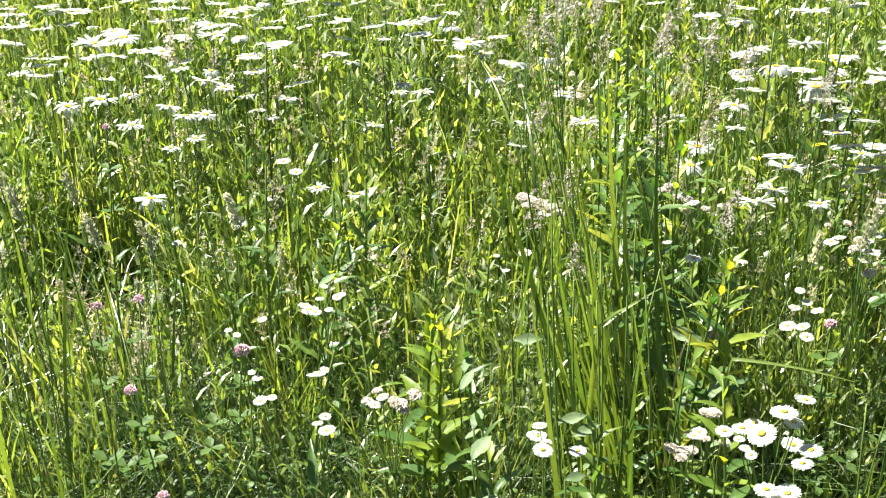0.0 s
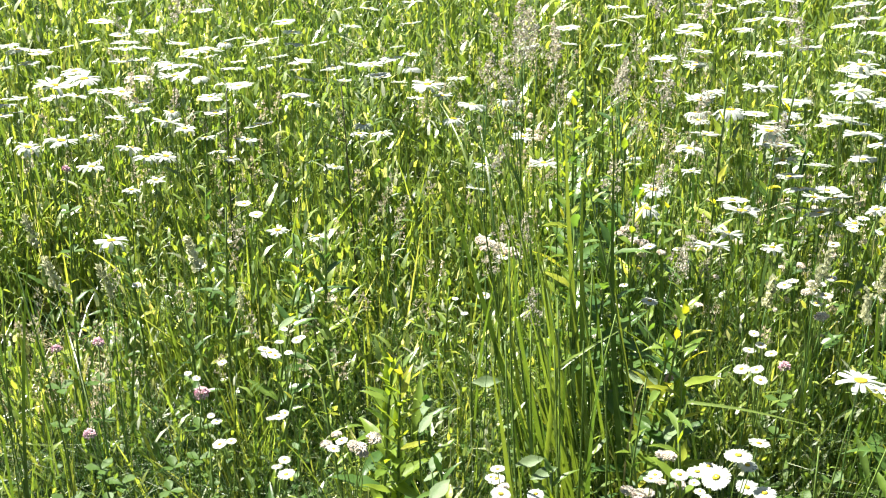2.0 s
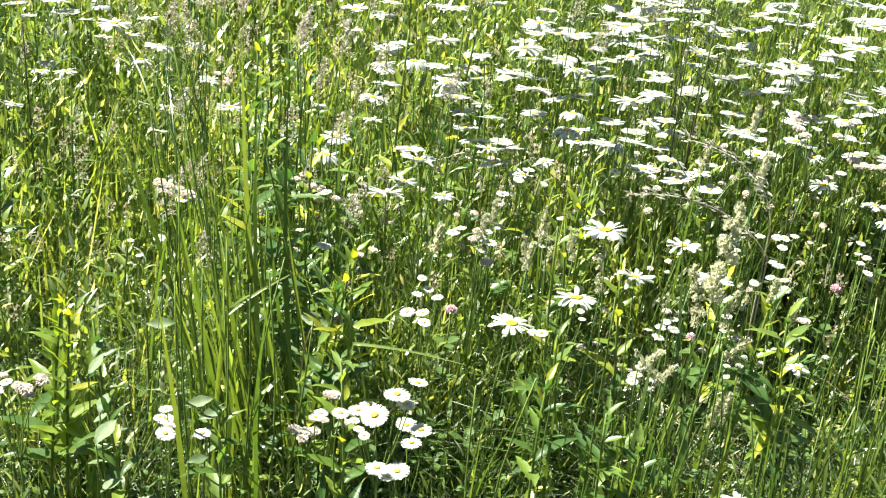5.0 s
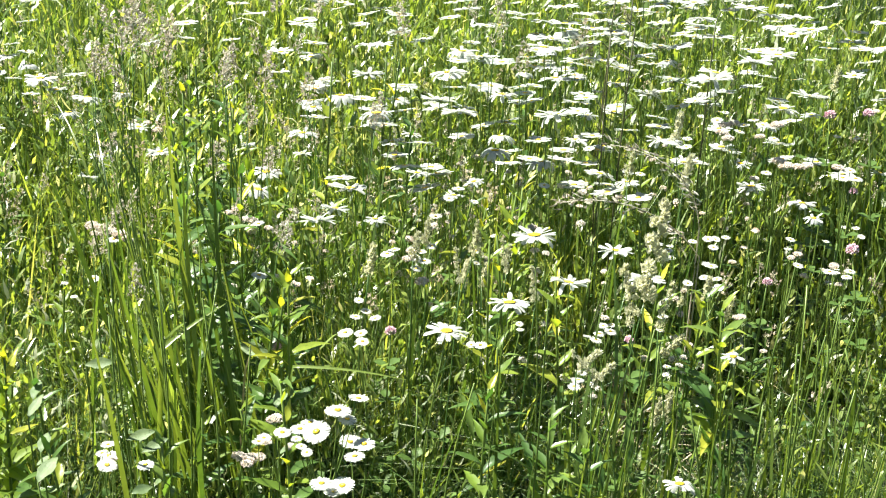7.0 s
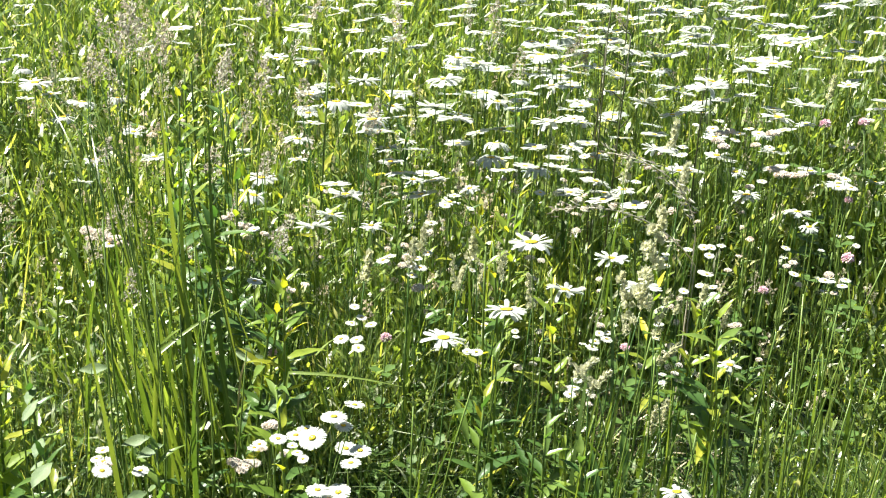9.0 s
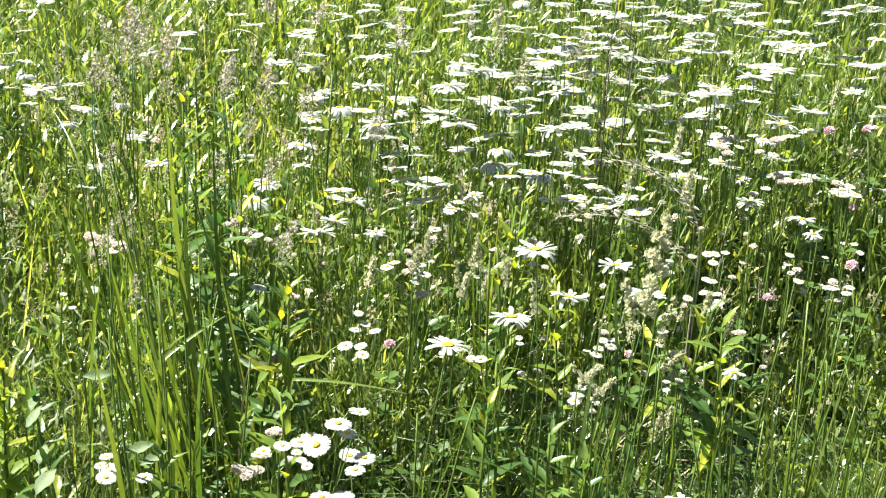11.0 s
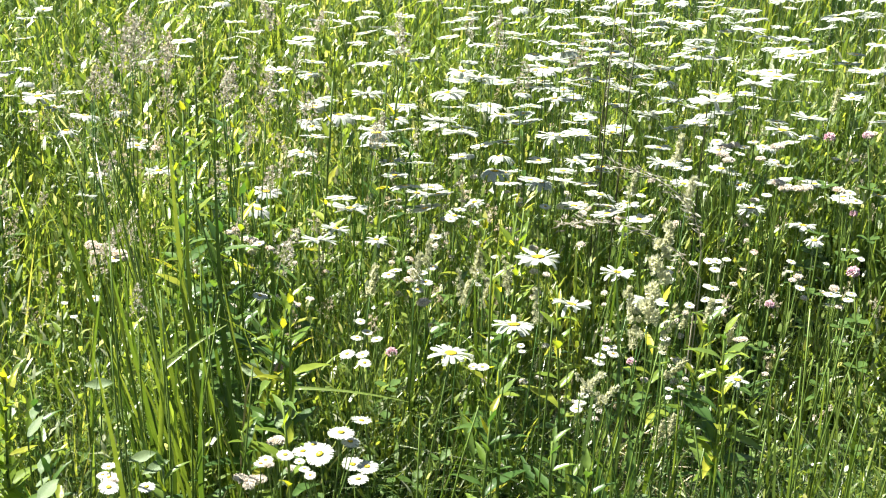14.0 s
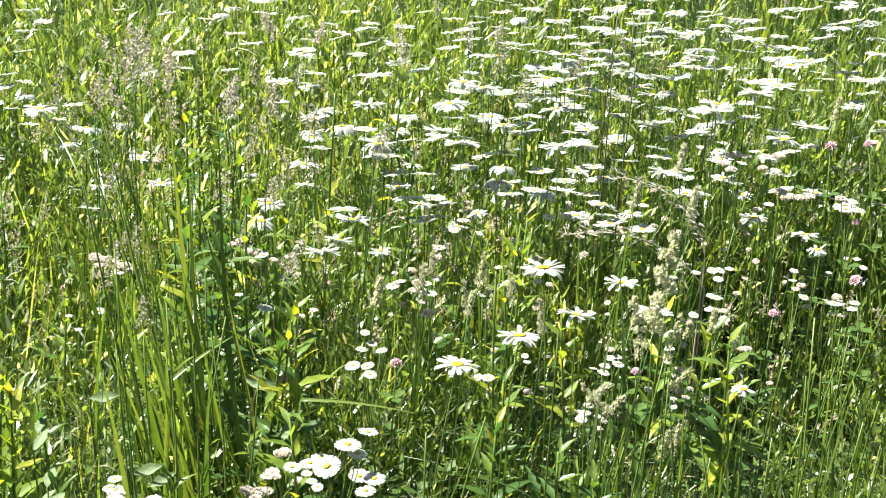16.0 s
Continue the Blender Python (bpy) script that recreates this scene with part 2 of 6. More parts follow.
def make_ground():
    rings = np.concatenate([np.linspace(0.0, 9.0, 61)[1:], np.geomspace(11, 4000, 26)])
    ang = np.arange(96) * 2 * np.pi / 96
    x, y = (rings[:, None] * np.sin(ang)).ravel(), (rings[:, None] * np.cos(ang)).ravel()
    z = height_at(x, y)
    v = np.concatenate([[[0, 0, float(height_at(0.0, 0.0))]], np.stack([x, y, z], 1)])
    n = len(ang)
    i, j = np.meshgrid(np.arange(len(rings) - 1), np.arange(n), indexing="ij")
    j2 = (j + 1) % n
    quads = 1 + np.stack([i * n + j, (i + 1) * n + j, (i + 1) * n + j2, i * n + j2], -1).reshape(-1, 4)
    tris = np.stack([np.zeros(n, int), 1 + np.arange(n), 1 + (np.arange(n) + 1) % n], 1)
    ob = obj("ground", mesh_from("ground", v, [tris[:, ::-1], quads[:, ::-1]], SOIL))
    tagged(ob, "dark meadow soil with dry thatch under tall grass", "ground", kind="structure")


make_ground()

# ---- grass ----


THIN = ((-1.34, 1.72, 0.16, 0.55), (-0.86, 2.61, 0.18, 0.15), (-1.59, 2.27, 0.15, 0.25), (-0.81, 1.99, 0.10, 0.35), (0.02, 1.94, 0.12, 0.45), (0.36, 2.00, 0.20, 0.34), (0.48, 2.20, 0.20, 0.34), (0.32, 2.34, 0.20, 0.32), (0.46, 2.55, 0.22, 0.32), (0.26, 2.08, 0.14, 0.25), (0.22, 1.78, 0.16, 0.30), (-0.04, 1.62, 0.10, 0.25), (-0.98, 1.12, 0.22, 0.30), (-0.52, 1.27, 0.11, 0.30))  # x, y, radius and depth of the thin spots


def wedge(n, r0, r1, a0, a1, even=False):
    """n places on the meadow, between two distances and two bearings."""
    r = np.sqrt(rng.uniform(r0 * r0, r1 * r1, n)) if even else rng.uniform(r0, r1, n)
    b = np.radians(rng.uniform(a0, a1, n) + rng.normal(0, 5.0, n))
    x, y = r * np.sin(b), r * np.cos(b)
    for cx, cy, rad, much in THIN:
        keep = rng.random(len(x)) > 1.5 * much * np.exp(-((x - cx) ** 2 + (y - cy) ** 2) / (rad * rad))
        x, y = x[keep], y[keep]
    return np.stack([x, y, height_at(x, y) - 0.004], 1)


def growth(x, y):
    """How tall the meadow grows from place to place: uneven, with a few low, thin spots."""
    f = 1.0 - 0.36 * np.clip((2.05 - np.hypot(x, y)) / 0.6, 0, 1) + 0.07 * np.sin(3.1 * x + 1.0) * np.sin(2.7 * y + 0.6) + 0.07 * np.sin(7.3 * x - 5.1 * y)
    for cx, cy, r, much in THIN:
        f = f - much * np.exp(-((x - cx) ** 2 + (y - cy) ** 2) / (r * r))
    return np.clip(f, 0.25, 1.2)


def fineness(p):
    """Finer blades in the nearer, trodden part of the meadow, broader ones farther in."""
    return np.interp(np.hypot(p[:, 0], p[:, 1]), [1.3, 2.2, 3.6], [0.55, 1.0, 1.4])


def clumped(p, amount, size):
    """Draw places together into tufts."""
    k = max(1, len(p) // size)
    heart = p[rng.integers(0, len(p), k)]
    pick = heart[rng.integers(0, k, len(p))]
    mixd = p.copy()
    mixd[:, :2] = np.where(rng.random((len(p), 1)) < amount, pick[:, :2] + rng.normal(0, 0.022, (len(p), 2)), p[:, :2])
    mixd[:, 2] = height_at(mixd[:, 0], mixd[:, 1]) - 0.004
    return mixd


def grass(name, label, p, h, w, lean, curl, segs, mat, turn=1.2, belly=0.0, category="grass"):
    n = len(p)
    hh = rng.uniform(*h, n) * (0.85 + 0.3 * rng.random(n)) * growth(p[:, 0], p[:, 1])
    v, f = strip_set(p, hh, rng.uniform(*w, n) * fineness(p), rng.uniform(0, 2 * np.pi, n), rng.uniform(*lean, n), rng.uniform(0, 1, n) ** 1.6 * curl, segs, rng.normal(0, turn, n), belly=belly)
    return tagged(obj(name, mesh_from(name, v, [f], mat)), label, category, kind="stuff")


VIEW = (-46, 18)
# The short layer carries its shade in the colour, darker than the upper grass.
grass("low_grass", "short dense green grass and fine sprouts over the soil, coloured dark as in shade", np.concatenate([wedge(36000, 0.65, 5.8, *VIEW), wedge(14000, 0.7, 2.1, *VIEW)]), (0.05, 0.24), (0.0018, 0.0036), (0.0, 1.0), 1.0, 2, GRASS_LOW_SHADED)
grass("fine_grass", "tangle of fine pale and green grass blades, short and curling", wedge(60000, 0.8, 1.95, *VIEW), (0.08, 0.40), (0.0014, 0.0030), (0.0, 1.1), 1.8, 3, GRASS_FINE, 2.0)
grass("meadow_grass", "upright sunlit green meadow grass blades in tufts", clumped(np.concatenate([wedge(2600, 0.65, 5.6, *VIEW), wedge(6000, 1.7, 4.0, *VIEW)]), 0.7, 22), (0.15, 0.38), (0.0042, 0.0085), (0.0, 0.24), 0.4, 5, GRASS, belly=0.3)
grass("broad_grass", "broad bright green grass leaves standing in the meadow", clumped(np.concatenate([wedge(2200, 0.65, 5.6, *VIEW), wedge(4600, 1.7, 4.0, *VIEW)]), 0.5, 8), (0.14, 0.38), (0.006, 0.0105), (0.0, 0.28), 0.5, 6, GRASS, belly=0.4)
grass("grass_stems", "thin upright green grass stems", wedge(1800, 0.65, 6.2, *VIEW), (0.35, 0.60), (0.0012, 0.0021), (0.0, 0.14), 0.18, 5, CULM, 3.0)


def leafy_growth(n, each, r0, r1, tall, long, slim, lean_out, words, segs=3):
    """Wild herbs growing thickly: thin stems, each set with short pointed leaves."""
    p = clumped(wedge(n, r0, r1, *VIEW), 0.65, 14)
    p = p[(np.hypot(p[:, 0] + 1.08, p[:, 1] - 1.25) > 0.42) | (rng.random(len(p)) < 0.25)]  # few herbs in the patch of fine grass
    n = len(p)
    h, az, lean = rng.uniform(*tall, n) * growth(p[:, 0], p[:, 1]), rng.uniform(0, 2 * np.pi, n), rng.uniform(0.0, 0.22, n)
    zero = np.zeros(n)
    v, f = strip_set(p, h, np.full(n, 0.0011), az, lean, zero, 3, np.full(n, 2.5), 0.5)
    tagged(obj("herb_stems", mesh_from("herb_stems", v, [f], CULM)), "thin green stems of wild herbs", "stems", kind="stuff")
    s = (np.arange(each)[None, :] + rng.uniform(0, 1, (n, each))) / each * 0.92 + 0.08
    d = np.stack([np.sin(az), np.cos(az)], 1)
    q = np.zeros((n, each, 3))
    q[..., :2] = p[:, None, :2] + d[:, None] * (lean * h)[:, None, None] * s[..., None]
    q[..., 2] = p[:, 2:3] + h[:, None] * s * 0.985
    m = n * each
    size = rng.uniform(*long, (n, each)) * (1.15 - 0.45 * s) * fineness(p)[:, None] ** 0.8
    v, f = strip_set(q.reshape(-1, 3), size.ravel(), (size * rng.uniform(*slim, (n, each))).ravel() + 0.001, rng.uniform(0, 2 * np.pi, m), rng.uniform(*lean_out, m), rng.uniform(-0.2, 0.8, m), segs, rng.normal(0, 0.9, m), 0.9, 0.65)
    tagged(obj("herb_leaves", mesh_from("herb_leaves", v, [f], FOLIAGE)), words, "leaves", kind="stuff")


leafy_growth(4600, 9, 0.65, 4.6, (0.16, 0.46), (0.014, 0.050), (0.14, 0.30), (0.2, 1.4), "short pointed green leaves of wild herbs between the grass")
leafy_growth(9500, 9, 1.6, 3.6, (0.26, 0.42), (0.013, 0.036), (0.22, 0.40), (0.0, 0.9), "small upright bright leaves of herbs in the thick of the meadow", 2)


def dry_litter(n):
    """Dead bleached grass lying low, most of it in the thin spots."""
    p = wedge(n, 0.7, 5.0, *VIEW)
    n = len(p)
    for k, (cx, cy, r, _) in enumerate(THIN[:5]):
        m = n // 9
        p[k * m:(k + 1) * m, :2] = np.array([cx, cy]) + rng.normal(0, r * 0.6, (m, 2))
    p[:, 2] = height_at(p[:, 0], p[:, 1]) + rng.uniform(0, 0.06, n)
    v, f = strip_set(p, rng.uniform(0.05, 0.16, n), rng.uniform(0.0015, 0.004, n), rng.uniform(0, 6.28, n), rng.uniform(0.5, 1.6, n), rng.uniform(0, 1.0, n), 4, rng.normal(0, 1.5, n))
    tagged(obj("dry_litter", mesh_from("dry_litter", v, [f], STRAW)), "bleached dead grass lying low among the green", "litter", kind="stuff")


dry_litter(4000)
rest = np.concatenate([wedge(38000, 0.45, 6.6, VIEW[1], 360 + VIEW[0], True), wedge(8000, 5.2, 8.0, *VIEW, True)])
grass("outer_grass", "green meadow grass round about", rest, (0.16, 0.42), (0.004, 0.008), (0.0, 0.22), 0.4, 2, GRASS)
grass("outer_low_grass", "short dense grass round about, coloured dark as in shade", wedge(24000, 0.4, 6.6, VIEW[1], 360 + VIEW[0], True), (0.06, 0.22), (0.003, 0.006), (0.0, 0.5), 0.6, 2, GRASS_LOW_SHADED)


def low_leaves(n):
    """Small rounded leaves of clover and other low herbs."""
    p = clumped(np.concatenate([wedge(n // 2, 0.65, 5.0, *VIEW), wedge(n // 12, 0.9, 1.9, VIEW[0], -20)]), 0.5, 14)
    n = len(p)
    p[:, 2] += rng.uniform(0.03, 0.22, n)
    size, az, tip = rng.uniform(0.005, 0.012, n), rng.uniform(0, 2 * np.pi, n), rng.normal(0, 0.45, n)
    outline = np.array([(0, 0), (-0.42, 0.35), (-0.5, 0.72), (-0.2, 1.0), (0.2, 1.0), (0.5, 0.72), (0.42, 0.35)])
    lx, ly = outline[:, 0] * 0.9, outline[:, 1]
    x = size[:, None] * (lx * np.cos(az)[:, None] + ly * np.sin(az)[:, None] * np.cos(tip)[:, None])
    y = size[:, None] * (-lx * np.sin(az)[:, None] + ly * np.cos(az)[:, None] * np.cos(tip)[:, None])
    z = size[:, None] * (ly * np.sin(tip)[:, None] + 0.35 * np.abs(lx))
    v = p[:, None, :] + np.stack([x, y, z], 2)
    f = np.arange(7)[None, :] + (np.arange(n) * 7)[:, None]
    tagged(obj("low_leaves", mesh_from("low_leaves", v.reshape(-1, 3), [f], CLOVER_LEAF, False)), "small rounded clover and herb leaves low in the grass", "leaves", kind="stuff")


low_leaves(34000)

# ---- flowers ----


def petal_mesh(name, droop, lift, wide, n=6):
    """One ray petal of unit length along +y, notched at its tip."""
    vs, fs = [], []
    for i in range(n + 1):
        s = i / n
        w = wide * (0.55 + 0.9 * s - 0.55 * s * s) * (0.62 if i == n else 1.0)
        z = lift * s - droop * s * s
        y = s * (1 - 0.25 * (droop ** 2) * s)
        notch = -0.045 if i == n else 0.0
        vs += [(-w, y - 0.02, z - 0.12 * w), (-w * 0.35, y, z + 0.14 * w), (0, y + notch, z + 0.02 * w), (w * 0.35, y, z + 0.14 * w), (w, y - 0.02, z - 0.12 * w)]
    for i in range(n):
        for j in range(4):
            k = i * 5 + j
            fs.append((k, k + 1, k + 6, k + 5))
    return mesh_from(name, vs, [np.array(fs)], PETAL)


def dome_mesh(name, radius, rise, mat, bumps=0.05, seed=1, rows=5, around=14):
    """A studded flower disc: a low dome with a dimpled middle and a closed under side."""
    r = np.random.default_rng(seed)
    vs, fs = [(0, 0, rise * 0.86)], []
    for i in range(1, rows + 1):
        t = i / rows
        for j in range(around):
            q = 2 * math.pi * (j + 0.5 * (i % 2)) / around
            rr = radius * t * (1 + r.uniform(-bumps, bumps))
            vs.append((rr * math.cos(q), rr * math.sin(q), rise * (math.cos(t * 1.35) + 0.12 * math.sin(3.1 * t)) + r.uniform(-bumps, bumps) * rise))
    fs3 = [(0, 1 + j, 1 + (j + 1) % around) for j in range(around)]
    for i in range(rows - 1):
        for j in range(around):
            k = (j + 1) % around
            fs.append((1 + i * around + j, 1 + (i + 1) * around + j, 1 + (i + 1) * around + k, 1 + i * around + k))
    low = len(vs)
    vs.append((0, 0, -rise * 0.7))
    last = 1 + (rows - 1) * around
    fs3 += [(low, last + (j + 1) % around, last + j) for j in range(around)]
    return mesh_from(name, vs, [np.array(fs3), np.array(fs)], mat)


PETALS = [petal_mesh("petal", d, l, w) for d, l, w in ((0.08, 0.10, 0.165), (0.36, 0.24, 0.165), (0.75, 0.26, 0.155), (0.14, 0.30, 0.155), (0.26, 0.13, 0.175))]


def petal_ring(mesh, seed):
    """All the petals of a daisy that stands too far off to tell them apart, unit radius."""
    r = np.random.default_rng(seed)
    co = np.array([v.co for v in mesh.vertices])
    fs = [tuple(p.vertices) for p in mesh.polygons]
    pcs, n = [], 21
    for k in range(n):
        q, ln = 2 * math.pi * k / n + r.normal(0, 0.06), 0.75 * r.uniform(0.88, 1.06)
        m = Matrix.Rotation(q, 3, "Z")
        loc = co * np.array([ln * 1.25, ln, ln]) + np.array([0, 0.24, 0])
        loc[:, 2] += r.normal(0, 0.10) * (loc[:, 1] - 0.24)
        pcs.append((loc @ np.array(m).T, fs))
    v, f = joined(pcs)
    return mesh_from("petals", v, f, PETAL)


RINGS = [petal_ring(m, 20 + k) for k, m in enumerate(PETALS)]
DISCS = [dome_mesh("disc", 1.0, 0.20, DISC, 0.06, s) for s in (1, 2)]
CALYX = dome_mesh("calyx", 1.0, 0.5, BUD, 0.08, 3, 3, 10)
SMALL_LEAVES = [leaf_mesh("leaf", 0.045, 0.008, HERB, 0.3, 0.25, 0.25), leaf_mesh("leaf", 0.06, 0.011, HERB, 0.3, 0.4, 0.3), leaf_mesh("leaf", 0.035, 0.006, HERB, 0.2, 0.1, 0.2)]


def facing(place, tip, way, spin=0.0, scale=1.0):
    """A pose at place whose z axis tips by that many degrees towards the bearing way."""
    return Matrix.Translation(place) @ Matrix.Rotation(radians(-way), 4, "Z") @ Matrix.Rotation(radians(-tip), 4, "X") @ Matrix.Rotation(spin, 4, "Z") @ Matrix.Diagonal((scale, scale, scale, 1))


def stem_to(parent, base, top, radius, name="stem", mat=None, bow=0.03, down=None, sides=5):
    side = np.array([rng.normal(0, bow), rng.normal(0, bow), 0])
    pts = bent(base, top, 0, 8, side)
    v, f = tube(pts, np.linspace(radius * 1.25, radius * 0.8, len(pts)), sides)
    vv, ff = joined([(v, f)])
    return obj(name, mesh_from(name, vv, ff, mat or STEM), parent), pts


def daisy(x, y, z, size, tip=9.0, way=-20.0, form=None, near=True):
    """An oxeye daisy whose flower stands at x, y, z, that many metres across; tip towards the bearing way."""
    form = int(rng.choice(5, p=[0.34, 0.22, 0.10, 0.12, 0.22] if near else [0.40, 0.10, 0.04, 0.22, 0.24])) if form is None else form
    bx, by = x + rng.normal(0, 0.03), y + rng.normal(0, 0.03)
    g = float(height_at(bx, by)) - 0.006
    plant = tagged(new("oxeye_daisy"), "white oxeye daisy with a yellow disc on a slender green stem" if form != 2 else "white oxeye daisy with drooping petals round a yellow disc", "flower", "oxeye daisies in the meadow")
    plant.matrix_basis = pose(bx, by, g)
    top = (x - bx, y - by, z - g)
    _, pts = stem_to(plant, (0, 0, 0), top, 0.0009, bow=0.012)
    for k in range(3 if near else 0):
        q = pts[1 + k]
        obj("leaf", SMALL_LEAVES[int(rng.integers(3))], plant, Matrix.Translation(q) @ Matrix.Rotation(rng.uniform(0, 6.28), 4, "Z") @ Matrix.Rotation(radians(rng.uniform(20, 55)), 4, "X"))
    m = facing(top, tip + (7 if near else 8) + rng.normal(0, 5), way + rng.normal(0, 25), rng.uniform(0, 6.28))
    rad = size / 2 * (1.0 if near else 0.95)
    disc = rad * (rng.uniform(0.23, 0.28) if near else rng.uniform(0.17, 0.22))
    obj("disc", DISCS[int(rng.integers(2))], plant, m @ Matrix.Translation((0, 0, 0.001)) @ Matrix.Diagonal((disc, disc, disc * (1.0 if near else 0.5), 1)), "domed yellow disc")
    if not near:
        obj("petals", RINGS[form], plant, m @ Matrix.Diagonal((rad, rad, rad, 1)), "ring of white petals")
        return plant
    obj("calyx", CALYX, plant, m @ Matrix.Rotation(math.pi, 4, "X") @ Matrix.Diagonal((disc * 0.95, disc * 0.95, disc * 0.8, 1)))
    n = int(rng.integers(18, 25))
    length = rad - disc * 0.8
    for k in range(n):
        q = 2 * math.pi * k / n + rng.normal(0, 0.06)
        ln = length * rng.uniform(0.84, 1.07)
        wd = length * rng.uniform(0.9, 1.15)
        turn = Matrix.Rotation(q, 4, "Z") @ Matrix.Translation((0, disc * 0.8, 0)) @ Matrix.Rotation(rng.normal(0, 0.16), 4, "X") @ Matrix.Rotation(rng.normal(0, 0.28), 4, "Y") @ Matrix.Rotation(rng.normal(0, 0.07), 4, "Z")
        obj("petal", PETALS[form if rng.random() < 0.65 else int(rng.integers(5))], plant, m @ turn @ Matrix.Diagonal((wd, ln, ln, 1)))
    return plant


def ray_ring(name, mat, n, inner, seed, cup):
    """A ring of very many thin rays of unit radius."""
    r = np.random.default_rng(seed)
    pcs = []
    for k in range(n):
        q = 2 * math.pi * k / n + r.normal(0, 0.03)
        ln, w, up = r.uniform(0.93, 1.03), 0.062, cup + r.normal(0, 0.07)
        c, s = math.cos(q), math.sin(q)
        vs = []
        for t, ww in ((inner, 0.7), (0.6, 1.0), (0.85, 1.0), (1.0, 0.6)):
            rr = inner + (ln - inner) * (t - inner) / (1 - inner)
            z = up * (t - inner) - 0.18 * (t - inner) ** 2
            for sg in (-1, 1):
                vs.append((rr * c - sg * w * ww * s, rr * s + sg * w * ww * c, z))
        pcs.append((vs, [(0, 1, 3, 2), (2, 3, 5, 4), (4, 5, 7, 6)]))
    v, f = joined(pcs)
    return mesh_from(name, v, f, mat)


RAYS = [ray_ring("ray_ring", RAY, 70, 0.2, 4, 0.06), ray_ring("ray_ring", RAY, 64, 0.2, 5, 0.22)]


def floret_ball(seed, mat, squat=1.0, n=90, plump=0.17):
    """A round head packed with small pointed florets, unit radius."""
    r = np.random.default_rng(seed)
    pcs = []
    for k in range(n):
        ph, th = math.acos(1 - 1.55 * (k + 0.5) / n), k * 2.39996
        d = np.array([math.sin(ph) * math.cos(th), math.sin(ph) * math.sin(th), math.cos(ph)])
        d = d + np.array([0, 0, 0.35])
        d /= np.linalg.norm(d)
        ax = np.cross(d, [0.3, 0.2, 1.0])
        ax /= np.linalg.norm(ax)
        bx = np.cross(d, ax)
        ln = r.uniform(0.85, 1.12)
        d = d * np.array([1, 1, squat])
        vs = [d * 0.55] + [d * ln * 0.84 + plump * (ax * math.cos(u) + bx * math.sin(u)) for u in (0, 2.1, 4.2)] + [d * ln]
        pcs.append((vs, [(0, 2, 1), (0, 3, 2), (0, 1, 3), (1, 2, 4), (2, 3, 4), (3, 1, 4)]))
    v, f = joined(pcs)
    return mesh_from("flower_head", v, f, mat, False)


PUFF = floret_ball(12, FADED, 0.6)


def fleabane(x, y, heads, pale=0, label="small white fleabane with yellow centres in a branching cluster"):
    """heads: places and widths of the flowers, and how far one nods forward; the stems branch from one stalk."""
    heads = [np.array(h, float) for h in heads]
    mean = np.mean([h[:3] for h in heads], axis=0)
    g = float(height_at(x, y)) - 0.006
    plant = tagged(new("fleabane"), label, "flower", "fleabane in the meadow")
    plant.matrix_basis = pose(x, y, g)
    off = np.array([x, y, g])
    fork = (mean - off) * np.array([0.85, 0.85, 1]) - np.array([0, 0, min(0.11, 0.3 * (mean[2] - g))])
    _, pts = stem_to(plant, (0, 0, 0), fork, 0.0017, bow=0.01)
    for k in range(3):
        q = pts[2 + k]
        obj("leaf", LANCE[int(rng.integers(len(LANCE)))], plant, Matrix.Translation(q) @ Matrix.Rotation(rng.uniform(0, 6.28), 4, "Z") @ Matrix.Rotation(radians(rng.uniform(10, 50)), 4, "X") @ Matrix.Diagonal((0.8, 0.8, 0.8, 1)))
    for h in heads:
        top = h[:3] - off
        stem_to(plant, fork, top, 0.0007, "branch", bow=0.004, sides=4)
        kind = 0 if len(h) > 4 else 2 if rng.random() < pale else int(rng.integers(2))
        m = facing(top, h[4], -150, 0) if len(h) > 4 else facing(top, rng.uniform(0, 15), rng.uniform(-180, 180), rng.uniform(0, 6))
        rad = h[3] / 2 * ((1.14 if mean[1] < 1.42 else 0.92) if kind < 2 else 0.9)
        flower = obj("flower_head", (*RAYS, PUFF)[kind], plant, m @ Matrix.Diagonal((rad, rad, rad, 1)))
        if kind < 2:
            obj("disc", DISCS[0], flower, Matrix.Translation((0, 0, 0.04)) @ Matrix.Diagonal((0.25, 0.25, 0.5, 1)), "yellow disc")
        obj("calyx", CALYX, flower, Matrix.Translation((0, 0, -0.02)) @ Matrix.Rotation(math.pi, 4, "X") @ Matrix.Diagonal((0.42, 0.42, 0.6, 1)))
    return plant


LANCE = [leaf_mesh("leaf", 0.045, 0.0125, HERB, 0.3, 0.3, 0.06), leaf_mesh("leaf", 0.052, 0.0138, HERB, 0.35, 0.5, 0.1), leaf_mesh("leaf", 0.040, 0.0135, HERB, 0.25, 0.2, 0.12), leaf_mesh("leaf", 0.058, 0.0125, HERB, 0.3, 0.6, 0.05)]
LANCE_FRESH = [leaf_mesh("leaf", 0.036, 0.0115, HERB_FRESH, 0.35, 0.15, 0.05), leaf_mesh("leaf", 0.044, 0.0125, HERB_FRESH, 0.35, 0.4, 0.08), leaf_mesh("leaf", 0.030, 0.0100, HERB_FRESH, 0.3, 0.05, 0.05)]
LANCE_YELLOW = [leaf_mesh("leaf", 0.044, 0.009, YELLOWED, 0.35, 0.3, 0.05), leaf_mesh("leaf", 0.034, 0.009, YELLOWED, 0.3, 0.1, 0.05)]


